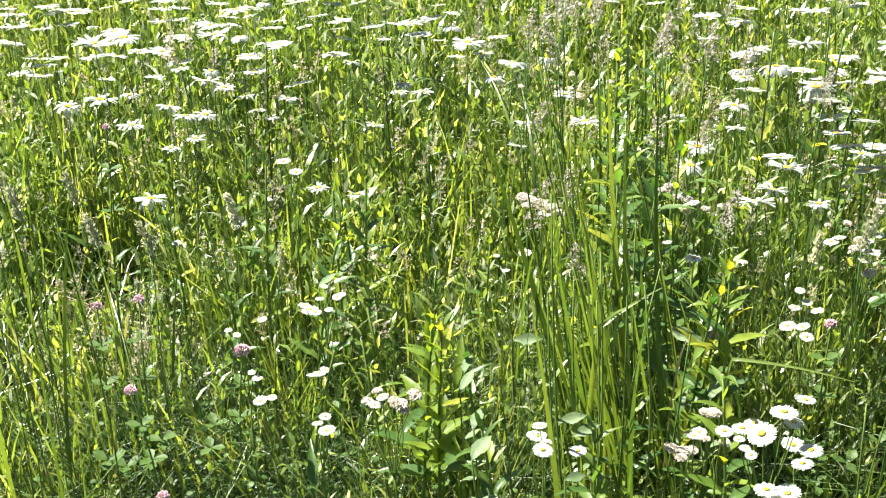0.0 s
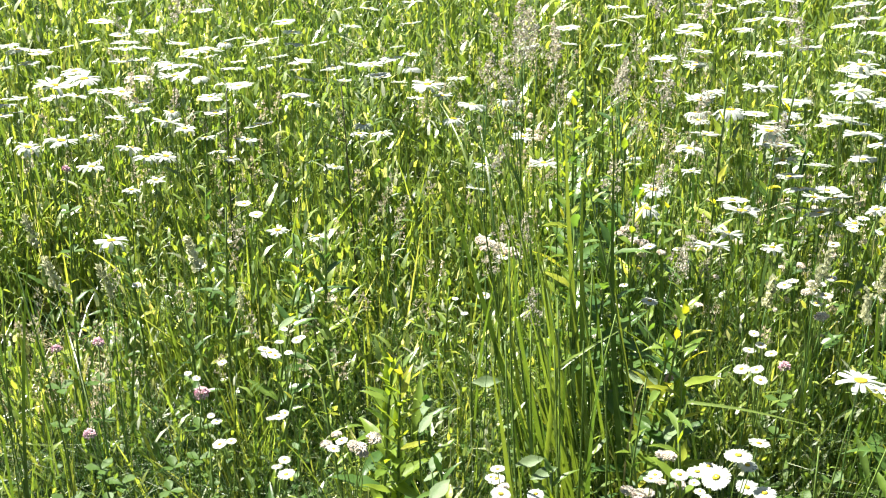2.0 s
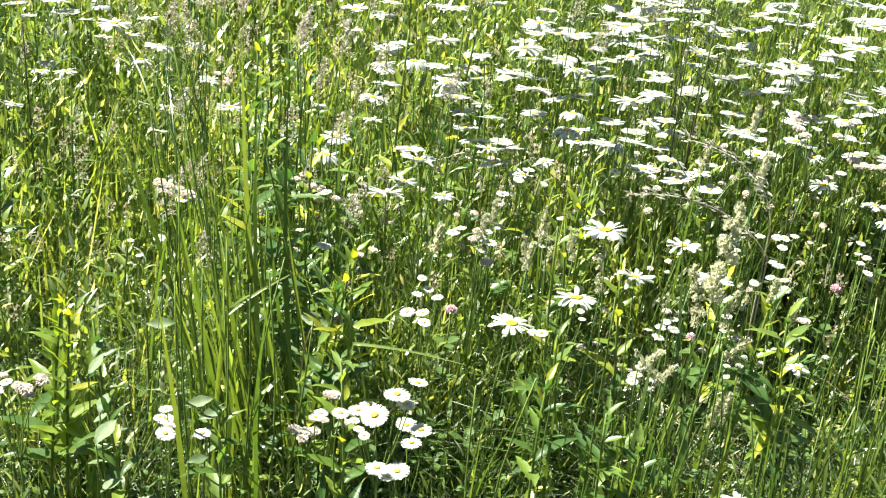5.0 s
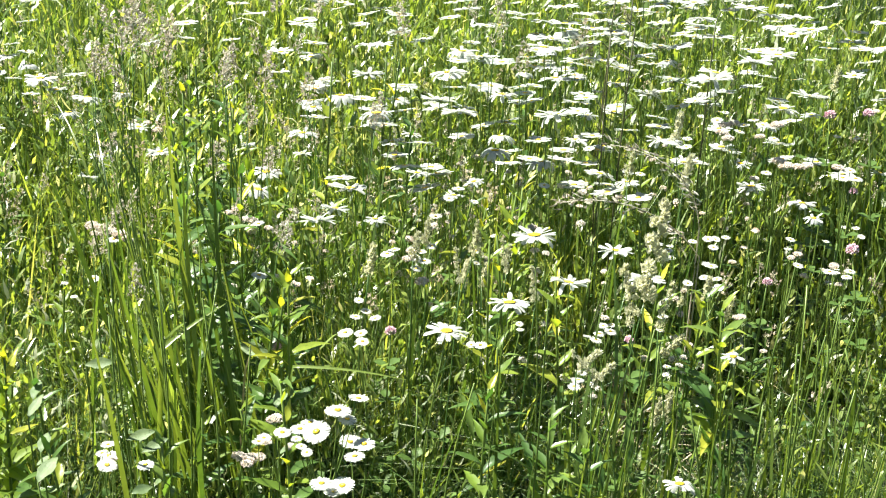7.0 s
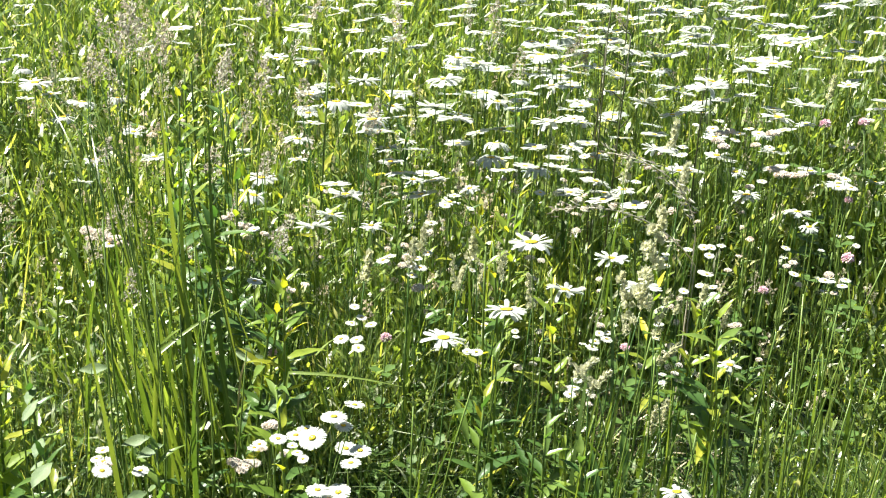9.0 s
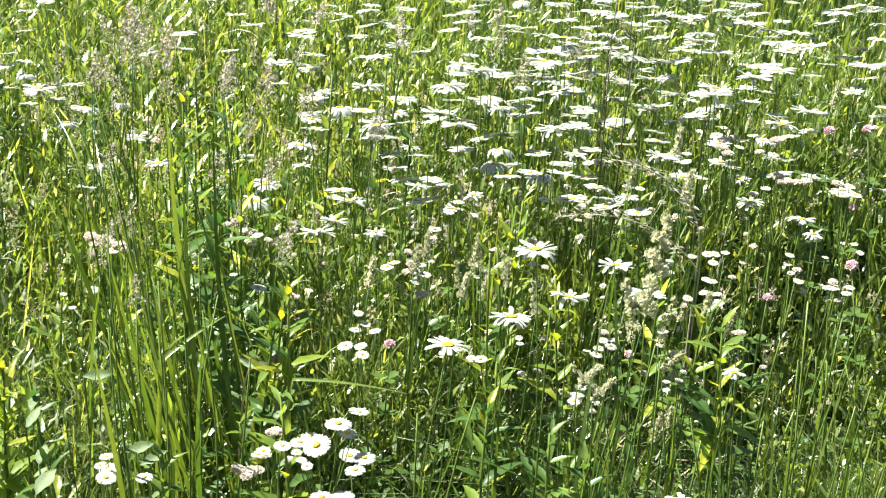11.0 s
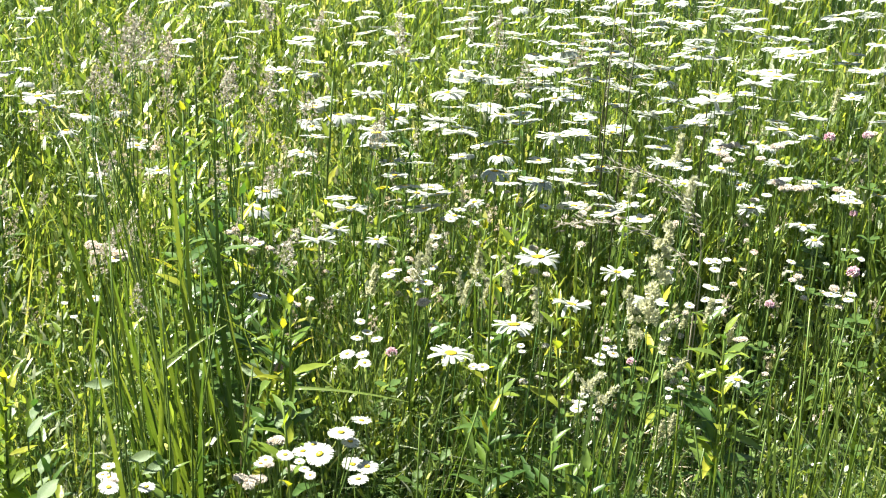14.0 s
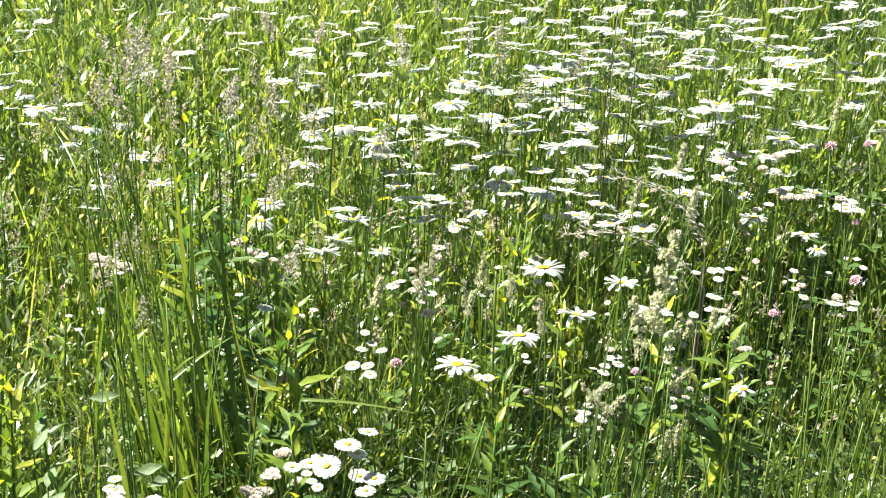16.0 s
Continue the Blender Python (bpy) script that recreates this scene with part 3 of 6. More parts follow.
def leafy_shoot(x, y, z, leaves=18, long=1.0, fresh=0.5, yellow=0, lean=0.03):
    """An upright leafy herb whose tip stands at x, y, z; its upper leaves fresh and bright."""
    bx, by = x + rng.normal(0, lean), y + rng.normal(0, lean)
    g = float(height_at(bx, by)) - 0.006
    plant = tagged(new("leafy_herb"), "upright leafy green herb with bright lance-shaped leaves" if not yellow else "upright leafy herb with some yellowed upper leaves", "plant", "leafy herbs in the meadow")
    plant.matrix_basis = pose(bx, by, g)
    top = np.array([x - bx, y - by, z - g])
    _, pts = stem_to(plant, (0, 0, 0), top, 0.0019, bow=0.012)
    for k in range(leaves):
        s = 0.50 + 0.50 * (k + 0.5) / leaves
        q = np.array([np.interp(s, np.linspace(0, 1, len(pts)), pts[:, i]) for i in range(3)])
        up = 34 + 38 * max(0, (s - 0.55) / 0.45) ** 1.5 + rng.normal(0, 12)
        size = 0.95 * long * (1.15 - 0.55 * max(0, (s - 0.6) / 0.4)) * rng.uniform(0.8, 1.15)
        pool = LANCE_FRESH if rng.random() < fresh * (0.35 + s) else LANCE
        if yellow and k in (leaves - 3, leaves - 8)[:yellow]:
            pool = LANCE_YELLOW
        obj("leaf", pool[int(rng.integers(len(pool)))], plant, Matrix.Translation(q) @ Matrix.Rotation(k * 2.4 + rng.normal(0, 0.3), 4, "Z") @ Matrix.Rotation(radians(up), 4, "X") @ Matrix.Diagonal((size, size, size, 1)))
    return plant


CLOVER_HEADS = [floret_ball(3, CLOVER_PINK), floret_ball(8, CLOVER_PINK)]
LEAFLET = leaf_mesh("leaflet", 0.022, 0.015, CLOVER_LEAF, 0.2, 0.15, 0.0, 0.02, 0.6)


def red_clover(x, y, z, size):
    bx, by = x + rng.normal(0, 0.02), y + rng.normal(0, 0.02)
    g = float(height_at(bx, by)) - 0.006
    plant = tagged(new("red_clover"), "pink red clover head on a stem with three-part leaves", "flower", "red clover in the meadow")
    plant.matrix_basis = pose(bx, by, g)
    top = np.array([x - bx, y - by, z - g])
    _, pts = stem_to(plant, (0, 0, 0), top, 0.0013, bow=0.02)
    obj("flower_head", CLOVER_HEADS[int(rng.integers(2))], plant, facing(top, rng.uniform(0, 20), rng.uniform(0, 360), 0, size / 2), "round pink flower head")
    for q in (pts[-2], pts[3], pts[5]):
        spin = rng.uniform(0, 6.28)
        for k in range(3):
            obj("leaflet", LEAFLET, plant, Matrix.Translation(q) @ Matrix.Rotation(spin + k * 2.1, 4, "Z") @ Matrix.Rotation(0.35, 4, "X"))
    return plant


def panicle_mesh(name, mat, bunches, each, spread, length, seed, plump, grain):
    """A grass flower head along +z: bunches of spikelets on short side branches."""
    r = np.random.default_rng(seed)
    pcs = [tube(bent((0, 0, 0), (0, 0, length), 0, 5, (0.003, 0, 0)), [0.0007, 0.0006, 0.0005, 0.0004, 0.0003], 3)]
    for b in range(bunches):
        s = (b + 0.2) / bunches
        th = b * 2.4 + r.normal(0, 0.4)
        reach = spread * (1 - 0.7 * s) * r.uniform(0.6, 1.1)
        stalk = np.array([math.cos(th) * reach, math.sin(th) * reach, length * s * 0.94 + reach * 0.5])
        pcs.append(tube(bent((0, 0, length * s * 0.9), stalk, 0, 3), [0.0005, 0.0004, 0.0003], 3))
        size = plump * (1 - 0.45 * s) * r.uniform(0.75, 1.15)
        for k in range(each):
            u = r.normal(0, 1, 3)
            u /= np.linalg.norm(u)
            p = stalk + u * size * r.uniform(0.35, 0.8) * np.array([0.8, 0.8, 1.25])
            d = u * 0.7 + np.array([math.cos(th) * 0.3, math.sin(th) * 0.3, 0.8])
            d /= np.linalg.norm(d)
            ax = np.cross(d, [0.3, 0.9, 0.1])
            ax /= np.linalg.norm(ax)
            bx = np.cross(d, ax)
            ln, w = r.uniform(0.75, 1.2) * grain, 0.30 * grain
            pcs.append(([p, p + d * ln * 0.45 + ax * w * 1.3 + bx * w * 0.5, p + d * ln * 0.5, p + d * ln * 0.45 - ax * w * 1.3 + bx * w * 0.5, p + d * ln], [(0, 1, 2), (0, 2, 3), (1, 4, 2), (2, 4, 3)]))
    v, f = joined(pcs)
    return mesh_from(name, v, f, mat, False)


PALE_HEADS = [panicle_mesh("panicle", SEED_PALE, 9, 20, 0.003, 0.05, s, 0.006, 0.006) for s in (1, 2)]
FULL_HEADS = [panicle_mesh("panicle", SEED_PALE, 12, 60, 0.013, 0.13, s, 0.0098, 0.0056) for s in (3, 4)]
BROWN_HEADS = [panicle_mesh("panicle", SEED_BROWN, 15, 7, 0.016, 0.08, s, 0.0075, 0.0062) for s in (5, 6)]
SEED_LABELS = {"pale": "pale cream cocksfoot grass head on a green stem", "full": "full creamy cocksfoot grass head in bunches on a stem", "brown": "brownish feathery grass panicle on a tall thin stem"}


def seed_grass(x, y, z, kind="pale", size=1.0, tip=8.0, way=90.0, blades=2):
    """A flowering grass; the tip of its head stands at x, y, z."""
    bx, by = x + rng.normal(0, 0.035), y + rng.normal(0, 0.035)
    g = float(height_at(bx, by)) - 0.006
    plant = tagged(new("flowering_grass"), SEED_LABELS[kind], "grass", "flowering grasses in the meadow")
    plant.matrix_basis = pose(bx, by, g)
    pool, ln = {"pale": (PALE_HEADS, 0.05), "full": (FULL_HEADS, 0.13), "brown": (BROWN_HEADS, 0.10)}[kind]
    top = np.array([x - bx, y - by, z - g - ln * size])
    stem_to(plant, (0, 0, 0), top, 0.0009, bow=0.015, mat=CULM, sides=4)
    obj("panicle", pool[int(rng.integers(2))], plant, facing(top, tip, way, rng.uniform(0, 6), size))
    for k in range(blades):
        q = top * rng.uniform(0.25, 0.6)
        obj("blade", LONG_BLADES[int(rng.integers(len(LONG_BLADES)))], plant, Matrix.Translation(q) @ Matrix.Rotation(rng.uniform(0, 6.28), 4, "Z") @ Matrix.Diagonal((0.6, 0.6, 0.6, 1)))
    return plant


def long_blade(seed, lean, curl, h, w):
    r = np.random.default_rng(seed)
    v, f = strip_set(np.zeros((1, 3)), np.array([h]), np.array([w]), np.array([0.0]), np.array([lean]), np.array([curl]), 10, np.array([r.normal(0, 1.0)]), belly=0.35)
    return mesh_from("blade", v, [f], GRASS_TALL)


LONG_BLADES = [long_blade(s, le, cu, h, w) for s, le, cu, h, w in ((1, 0.10, 0.12, 0.42, 0.007), (2, 0.16, 0.3, 0.46, 0.008), (3, 0.05, 0.5, 0.40, 0.007), (4, 0.2, 0.1, 0.36, 0.006), (5, 0.08, 0.05, 0.5, 0.006), (6, 0.14, 0.75, 0.42, 0.007))]

TALL_BLADES = [long_blade(s, le, cu, 0.5, w) for s, le, cu, w in ((7, 0.01, 0.03, 0.0065), (8, 0.03, 0.06, 0.008), (9, 0.02, 0.10, 0.007), (10, 0.05, 0.02, 0.005), (11, 0.03, 0.22, 0.0085))]


def tall_tussock(x, y, z, culms=12, blades=40, reach=0.06, heads=True, lean=(0.0, 0.0)):
    """A tall grass tussock; z is the height of its tallest stems."""
    g = float(height_at(x, y)) - 0.006
    plant = tagged(new("grass_tussock"), "tall green grass tussock of long upright blades", "grass", "tall tussocks in the meadow")
    plant.matrix_basis = pose(x, y, g)
    for k in range(culms):
        b = np.array([rng.normal(0, reach * 0.4), rng.normal(0, reach * 0.4), 0])
        h = (z - g) * rng.uniform(0.72, 1.0) - (0.10 if heads else 0)
        top = b * 1.2 + np.array([lean[0] * h + rng.normal(0, 0.025), lean[1] * h + rng.normal(0, 0.025), h])
        stem_to(plant, b, top, 0.0012, "culm", STEM, 0.02, sides=4)
        if heads and k % 5 == 0:
            obj("panicle", BROWN_HEADS[k % 2], plant, facing(top, rng.uniform(0, 20), rng.uniform(0, 360), 0, rng.uniform(0.5, 0.75)), "brownish panicle")
    for k in range(blades):
        b = (rng.normal(0, reach * 0.5), rng.normal(0, reach * 0.5), 0)
        s = (z - g) / 0.58 * rng.uniform(0.45, 1.05)
        m = Matrix.Translation(b) @ Matrix.Rotation(lean[0], 4, "Y") @ Matrix.Rotation(-lean[1], 4, "X") @ Matrix.Rotation(rng.uniform(0, 6.28), 4, "Z") @ Matrix.Diagonal((s * rng.uniform(0.55, 0.98), s, s, 1))
        ob = obj("blade", TALL_BLADES[k % 5], plant)
        ob.matrix_basis = m
    return plant


BROAD = [leaf_mesh("leaf", 1.0, w, PALE_LEAF, 0.22, d, 0.05, 0.05, 0.45) for w, d in ((0.42, 0.12), (0.5, 0.3), (0.34, 0.2))]


def pale_herb(base, tip, kind=0, spread=1.0):
    """A low herb with one broad pale leaf from base to tip and smaller ones below it."""
    base, tip = Vector(base), Vector(tip)
    x, y = base.x + 0.012, base.y + 0.02
    g = float(height_at(x, y)) - 0.006
    plant = tagged(new("broadleaf_herb"), "low herb with broad pale green pointed leaves", "plant", "broad-leaved herbs in the grass")
    plant.matrix_basis = pose(x, y, g)
    off = Vector((x, y, g))
    b = base - off
    stem_to(plant, (0, 0, 0), b, 0.0013, bow=0.006)
    along = tip - base
    ln = along.length
    yy = along.normalized()
    zz = (SUN_WAY * 0.4 + Vector((0.0, -0.9, 0.5))).normalized()
    xx = yy.cross(zz).normalized()
    zz = xx.cross(yy)
    m = Matrix((xx, yy, zz)).transposed().to_4x4()
    obj("leaf", BROAD[kind], plant, Matrix.Translation(b) @ m @ Matrix.Diagonal((ln * spread, ln, ln, 1)))
    for k in range(4):
        q = b * (0.45 + 0.12 * k)
        size = ln * rng.uniform(0.5, 0.85)
        obj("leaf", BROAD[int(rng.integers(3))], plant, Matrix.Translation(q) @ Matrix.Rotation(rng.uniform(0, 6.28), 4, "Z") @ Matrix.Rotation(radians(rng.uniform(0, 40)), 4, "X") @ Matrix.Diagonal((size * spread, size, size, 1)))


def bent_blade(low, knee, tip, width, mat=None):
    """A long grass blade that rises, then folds over."""
    low, knee, tip = (np.array(p) for p in (low, knee, tip))
    g = float(height_at(low[0], low[1])) - 0.006
    foot = np.array([low[0], low[1], g])
    s = np.linspace(0, 1, 15)[:, None]
    first = foot + (knee - foot) * s + (low - foot - (knee - foot) * 0.6) * np.sin(np.pi * s) * 0.4
    second = knee + (tip - knee) * s + np.array([0, 0, 0.004]) * np.sin(np.pi * s)
    mid = np.concatenate([first[:-1], second]) - foot
    along = np.gradient(mid, axis=0)
    along /= np.linalg.norm(along, axis=1)[:, None]
    side = np.cross(along, np.array([0.1, -0.6, 1.0]))
    side /= np.linalg.norm(side, axis=1)[:, None]
    w = width * np.clip(np.concatenate([np.linspace(0.4, 1, 14), np.linspace(1, 0.08, 15) ** 0.7]), 0.08, 1)[:, None] / 2
    keel = np.cross(side, along) * w * 0.3
    v = np.stack([mid - side * w + keel, mid, mid + side * w + keel], 1).reshape(-1, 3)
    k = np.arange(len(mid) - 1)[:, None] * 3
    f = np.concatenate([k + np.array([[0, 1, 4, 3]]), k + np.array([[1, 2, 5, 4]])])
    plant = tagged(new("folded_grass"), "long green grass blade folded over at half its length" if mat is None else "dry straw-coloured grass blade leaning among the green", "grass")
    plant.matrix_basis = pose(*foot)
    obj("blade", mesh_from("blade", v, [f], mat or GRASS), plant)


UPRIGHT = [leaf_mesh("leaf", ln, w, mat, 0.3, d, 0.02, 0.04, 0.45) for ln, w, mat, d in ((0.10, 0.015, HERB, 0.12), (0.085, 0.013, HERB, 0.25), (0.10, 0.014, HERB_FRESH, 0.15), (0.08, 0.013, HERB_FRESH, 0.3))]


def lance_herb(x, y, z, fresh):
    """A herb of a few long lance-shaped leaves standing nearly upright; z is the height of its tips."""
    g = float(height_at(x, y)) - 0.006
    plant = tagged(new("lance_leaved_herb"), "herb with long upright lance-shaped green leaves", "plant", "lance-leaved herbs in the grass")
    plant.matrix_basis = pose(x, y, g)
    top = np.array([rng.normal(0, 0.01), rng.normal(0, 0.01), z - g - 0.07])
    _, pts = stem_to(plant, (0, 0, 0), top, 0.0016, bow=0.006)
    for k in range(7):
        q = pts[-1 - min(k, 4)]
        mesh = UPRIGHT[(2 if rng.random() < fresh else 0) + int(rng.integers(2))]
        size = rng.uniform(0.7, 1.05)
        obj("leaf", mesh, plant, Matrix.Translation(q) @ Matrix.Rotation(k * 2.4 + rng.normal(0, 0.4), 4, "Z") @ Matrix.Rotation(radians(rng.uniform(48, 80)), 4, "X") @ Matrix.Diagonal((size, size, size, 1)))


def clover_leaves(x, y, z):
    """A clover not in flower: long-stalked three-part leaves."""
    g = float(height_at(x, y)) - 0.006
    plant = tagged(new("clover_plant"), "leafy green clover with three-part leaves on thin stalks", "plant", "clover plants in the grass")
    plant.matrix_basis = pose(x, y, g)
    for _ in range(3):
        top = np.array([rng.normal(0, 0.022), rng.normal(0, 0.022), (z - g) * rng.uniform(0.8, 1.0)])
        stem_to(plant, (0, 0, 0), top, 0.0008, "stalk", bow=0.008, sides=4)
        spin, size = rng.uniform(0, 6.28), rng.uniform(0.8, 1.15)
        for k in range(3):
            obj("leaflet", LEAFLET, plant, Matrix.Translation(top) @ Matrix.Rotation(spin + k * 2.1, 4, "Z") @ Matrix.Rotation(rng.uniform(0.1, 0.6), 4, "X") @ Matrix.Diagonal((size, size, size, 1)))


def drooping_grass(low, mid, tip):
    """A dry grass stem arching over, hung with thin spikelets."""
    low, mid, tip = (np.array(p) for p in (low, mid, tip))
    g = float(height_at(low[0], low[1])) - 0.006
    foot = np.array([low[0], low[1], g])
    s = np.linspace(0, 1, 16)[:, None]
    arc = (1 - s) ** 2 * low + 2 * s * (1 - s) * (2 * mid - (low + tip) / 2) + s * s * tip
    pts = np.concatenate([foot + (low - foot) * np.linspace(0, 1, 6)[:-1, None], arc]) - foot
    plant = tagged(new("drooping_grass"), "dry pale grass stem arching over with thin spikelets", "grass", "drooping dry grasses")
    plant.matrix_basis = pose(*foot)
    v, f = joined([tube(pts, np.linspace(0.0011, 0.0005, len(pts)), 4)])
    obj("stem", mesh_from("stem", v, f, SEED_BROWN), plant)
    pcs = []
    for k in range(70):
        p = arc[int(rng.integers(3, 16))] - foot + rng.normal(0, 0.004, 3)
        d = (tip - mid) / np.linalg.norm(tip - mid) + rng.normal(0, 0.35, 3)
        d /= np.linalg.norm(d)
        ax = np.cross(d, [0.1, 0.3, 1.0])
        ax /= np.linalg.norm(ax)
        ln = rng.uniform(0.008, 0.014)
        bx = np.cross(d, ax)
        w = 0.0011
        pcs.append(([p, p + d * ln * 0.4 + ax * w, p + d * ln * 0.4 - ax * w * 0.5 + bx * w, p + d * ln * 0.4 - ax * w * 0.5 - bx * w, p + d * ln], [(0, 2, 1), (0, 3, 2), (0, 1, 3), (1, 2, 4), (2, 3, 4), (3, 1, 4)]))
    v, f = joined(pcs)
    obj("spikelets", mesh_from("spikelets", v, f, SEED_BROWN, False), plant)


def dark_stalk(tip):
    """A thin dark stalk with a few short knotty side twigs."""
    x, y, z = tip
    g = float(height_at(x, y)) - 0.006
    plant = tagged(new("dark_stalk"), "thin dark dried stalk with short knotty twigs", "plant", "dark dried stalks")
    plant.matrix_basis = pose(x, y, g)
    _, pts = stem_to(plant, (0, 0, 0), (rng.normal(0, 0.01), rng.normal(0, 0.01), z - g), 0.0013, mat=STEM_DARK, bow=0.006)
    for k in range(7):
        q = pts[-1 - k % 4] * (1 - 0.02 * k)
        q2 = q + np.array([rng.normal(0, 0.012), rng.normal(0, 0.012), rng.uniform(0.006, 0.02)])
        stem_to(plant, q, q2, 0.0009, "twig", STEM_DARK, 0.001, sides=4)


# ---- oxeye daisies ----
daisy(0.134, 1.208, 0.468, 0.037, 0, 0, form=1)
daisy(-0.120, 1.387, 0.518, 0.052, 5, 0)
daisy(-0.057, 1.452, 0.527, 0.052, 0, 0, form=1)
daisy(0.198, 1.462, 0.479, 0.030, 0, 0, form=1)
daisy(-0.038, 1.537, 0.575, 0.055, 5, 0)
daisy(-1.116, 1.552, 0.458, 0.050, 0, 0, form=1)
daisy(0.097, 1.607, 0.498, 0.053, 6, 0)
daisy(0.005, 1.614, 0.481, 0.051, 6, 0, form=3)
daisy(-0.900, 1.624, 0.473, 0.032, 6, 0)
daisy(-1.155, 1.672, 0.479, 0.030, 5, 0)
daisy(-0.879, 1.701, 0.433, 0.030, 5, 0)
daisy(-1.292, 1.713, 0.608, 0.061, 5, 0)
daisy(0.060, 1.718, 0.483, 0.048, 6, 0)
daisy(-0.335, 1.730, 0.486, 0.051, 5, 0)
daisy(-1.258, 1.731, 0.479, 0.043, 5, 0)
daisy(-1.155, 1.740, 0.467, 0.030, 5, 0)
daisy(-0.261, 1.748, 0.486, 0.032, 6, 0)
daisy(-1.392, 1.765, 0.481, 0.045, 5, 0)
daisy(-1.339, 1.777, 0.494, 0.051, 5, 0)
daisy(-1.162, 1.785, 0.487, 0.037, 5, 0)
daisy(-1.208, 1.803, 0.473, 0.040, 5, 0)
daisy(-0.326, 1.804, 0.472, 0.043, 5, 0)
daisy(-0.688, 1.829, 0.478, 0.030, 5, 0)
daisy(-1.257, 1.836, 0.470, 0.045, 5, 0)
daisy(-0.449, 1.863, 0.466, 0.045, 5, 0)
daisy(-1.347, 1.864, 0.469, 0.032, 5, 0)
daisy(-1.344, 1.864, 0.564, 0.059, 5, 0)
daisy(-1.123, 1.870, 0.467, 0.030, 5, 0)
daisy(-1.103, 1.875, 0.456, 0.030, 5, 0)
daisy(-0.928, 1.875, 0.464, 0.030, 5, 0)
daisy(-0.171, 1.887, 0.472, 0.031, 5, 0)
daisy(-0.036, 1.893, 0.602, 0.062, 5, 0)
daisy(-1.506, 1.895, 0.480, 0.030, 5, -20, near=False)
daisy(-0.323, 1.900, 0.464, 0.053, 5, 0, form=3)
daisy(-0.146, 1.910, 0.486, 0.034, 5, 0)
daisy(-1.201, 1.911, 0.481, 0.035, 5, 0)
daisy(-0.450, 1.913, 0.474, 0.046, 5, 0)
daisy(0.335, 1.917, 0.469, 0.032, 5, 0)
daisy(-1.239, 1.924, 0.483, 0.053, 5, 0)
daisy(-1.175, 1.928, 0.463, 0.030, 5, 0)
daisy(-1.454, 1.931, 0.499, 0.048, 5, -20, near=False)
daisy(-0.231, 1.933, 0.483, 0.035, 5, 0)
daisy(-1.563, 1.942, 0.471, 0.046, 5, -20, near=False)
daisy(-1.613, 1.942, 0.530, 0.057, 5, -20, near=False)
daisy(-1.443, 1.943, 0.456, 0.031, 5, -20, near=False)
daisy(-1.533, 1.945, 0.483, 0.035, 5, -20, near=False)
daisy(-1.589, 1.948, 0.479, 0.032, 5, -20, near=False)
daisy(-0.918, 1.949, 0.491, 0.031, 5, 0)
daisy(-1.250, 1.957, 0.487, 0.033, 5, 0)
daisy(-1.118, 1.959, 0.454, 0.035, 5, 0)
daisy(0.073, 1.966, 0.482, 0.038, 5, 0)
daisy(-1.654, 1.974, 0.485, 0.044, 5, -20, near=False)
daisy(-0.410, 1.977, 0.482, 0.032, 5, 0)
daisy(-1.252, 1.977, 0.541, 0.057, 5, 0)
daisy(-0.726, 1.983, 0.451, 0.037, 5, 0)
daisy(-1.655, 1.988, 0.428, 0.040, 5, -20, near=False)
daisy(-0.179, 1.995, 0.560, 0.060, 5, 0)
daisy(0.329, 1.998, 0.458, 0.043, 5, 0)
daisy(-1.386, 2.002, 0.445, 0.042, 5, -20, near=False)
daisy(-1.336, 2.002, 0.466, 0.037, 5, -20, near=False)
daisy(0.254, 2.011, 0.473, 0.046, 5, 0)
daisy(-0.907, 2.012, 0.470, 0.038, 5, 0)
daisy(-1.384, 2.025, 0.485, 0.049, 5, -20, near=False)
daisy(0.033, 2.027, 0.468, 0.049, 5, 0)
daisy(-0.127, 2.028, 0.491, 0.055, 5, 0, form=2)
daisy(-1.478, 2.028, 0.466, 0.043, 5, -20, near=False)
daisy(-0.202, 2.031, 0.607, 0.060, 5, 0)
daisy(-0.648, 2.033, 0.444, 0.047, 5, 0)
daisy(-0.513, 2.044, 0.465, 0.033, 5, 0)
daisy(-1.368, 2.054, 0.457, 0.049, 5, -20, near=False)
daisy(-1.235, 2.057, 0.481, 0.048, 5, -20, near=False)
daisy(-0.689, 2.058, 0.473, 0.037, 5, 0)
daisy(-0.217, 2.059, 0.553, 0.060, 5, 0)
daisy(-1.453, 2.061, 0.466, 0.043, 5, -20, near=False)
daisy(-0.314, 2.063, 0.524, 0.060, 0, 0, form=2)
daisy(-0.059, 2.064, 0.465, 0.053, 5, 0, form=2)
daisy(-0.159, 2.075, 0.621, 0.058, 5, 0)
daisy(-0.967, 2.077, 0.454, 0.036, 5, 0)
daisy(-1.513, 2.082, 0.490, 0.055, 5, -20, near=False)
daisy(-0.434, 2.087, 0.473, 0.050, 5, 0)
daisy(0.120, 2.092, 0.504, 0.053, 5, 0)
daisy(0.186, 2.095, 0.605, 0.068, 5, 0)
daisy(-1.753, 2.108, 0.501, 0.034, 5, -20, near=False)
daisy(-1.281, 2.109, 0.493, 0.038, 5, -20, near=False)
daisy(0.213, 2.110, 0.495, 0.041, 5, 0)
daisy(-1.392, 2.113, 0.478, 0.030, 5, -20, near=False)
daisy(-1.691, 2.115, 0.467, 0.046, 5, -20, near=False)
daisy(-0.826, 2.120, 0.465, 0.042, 5, 0)
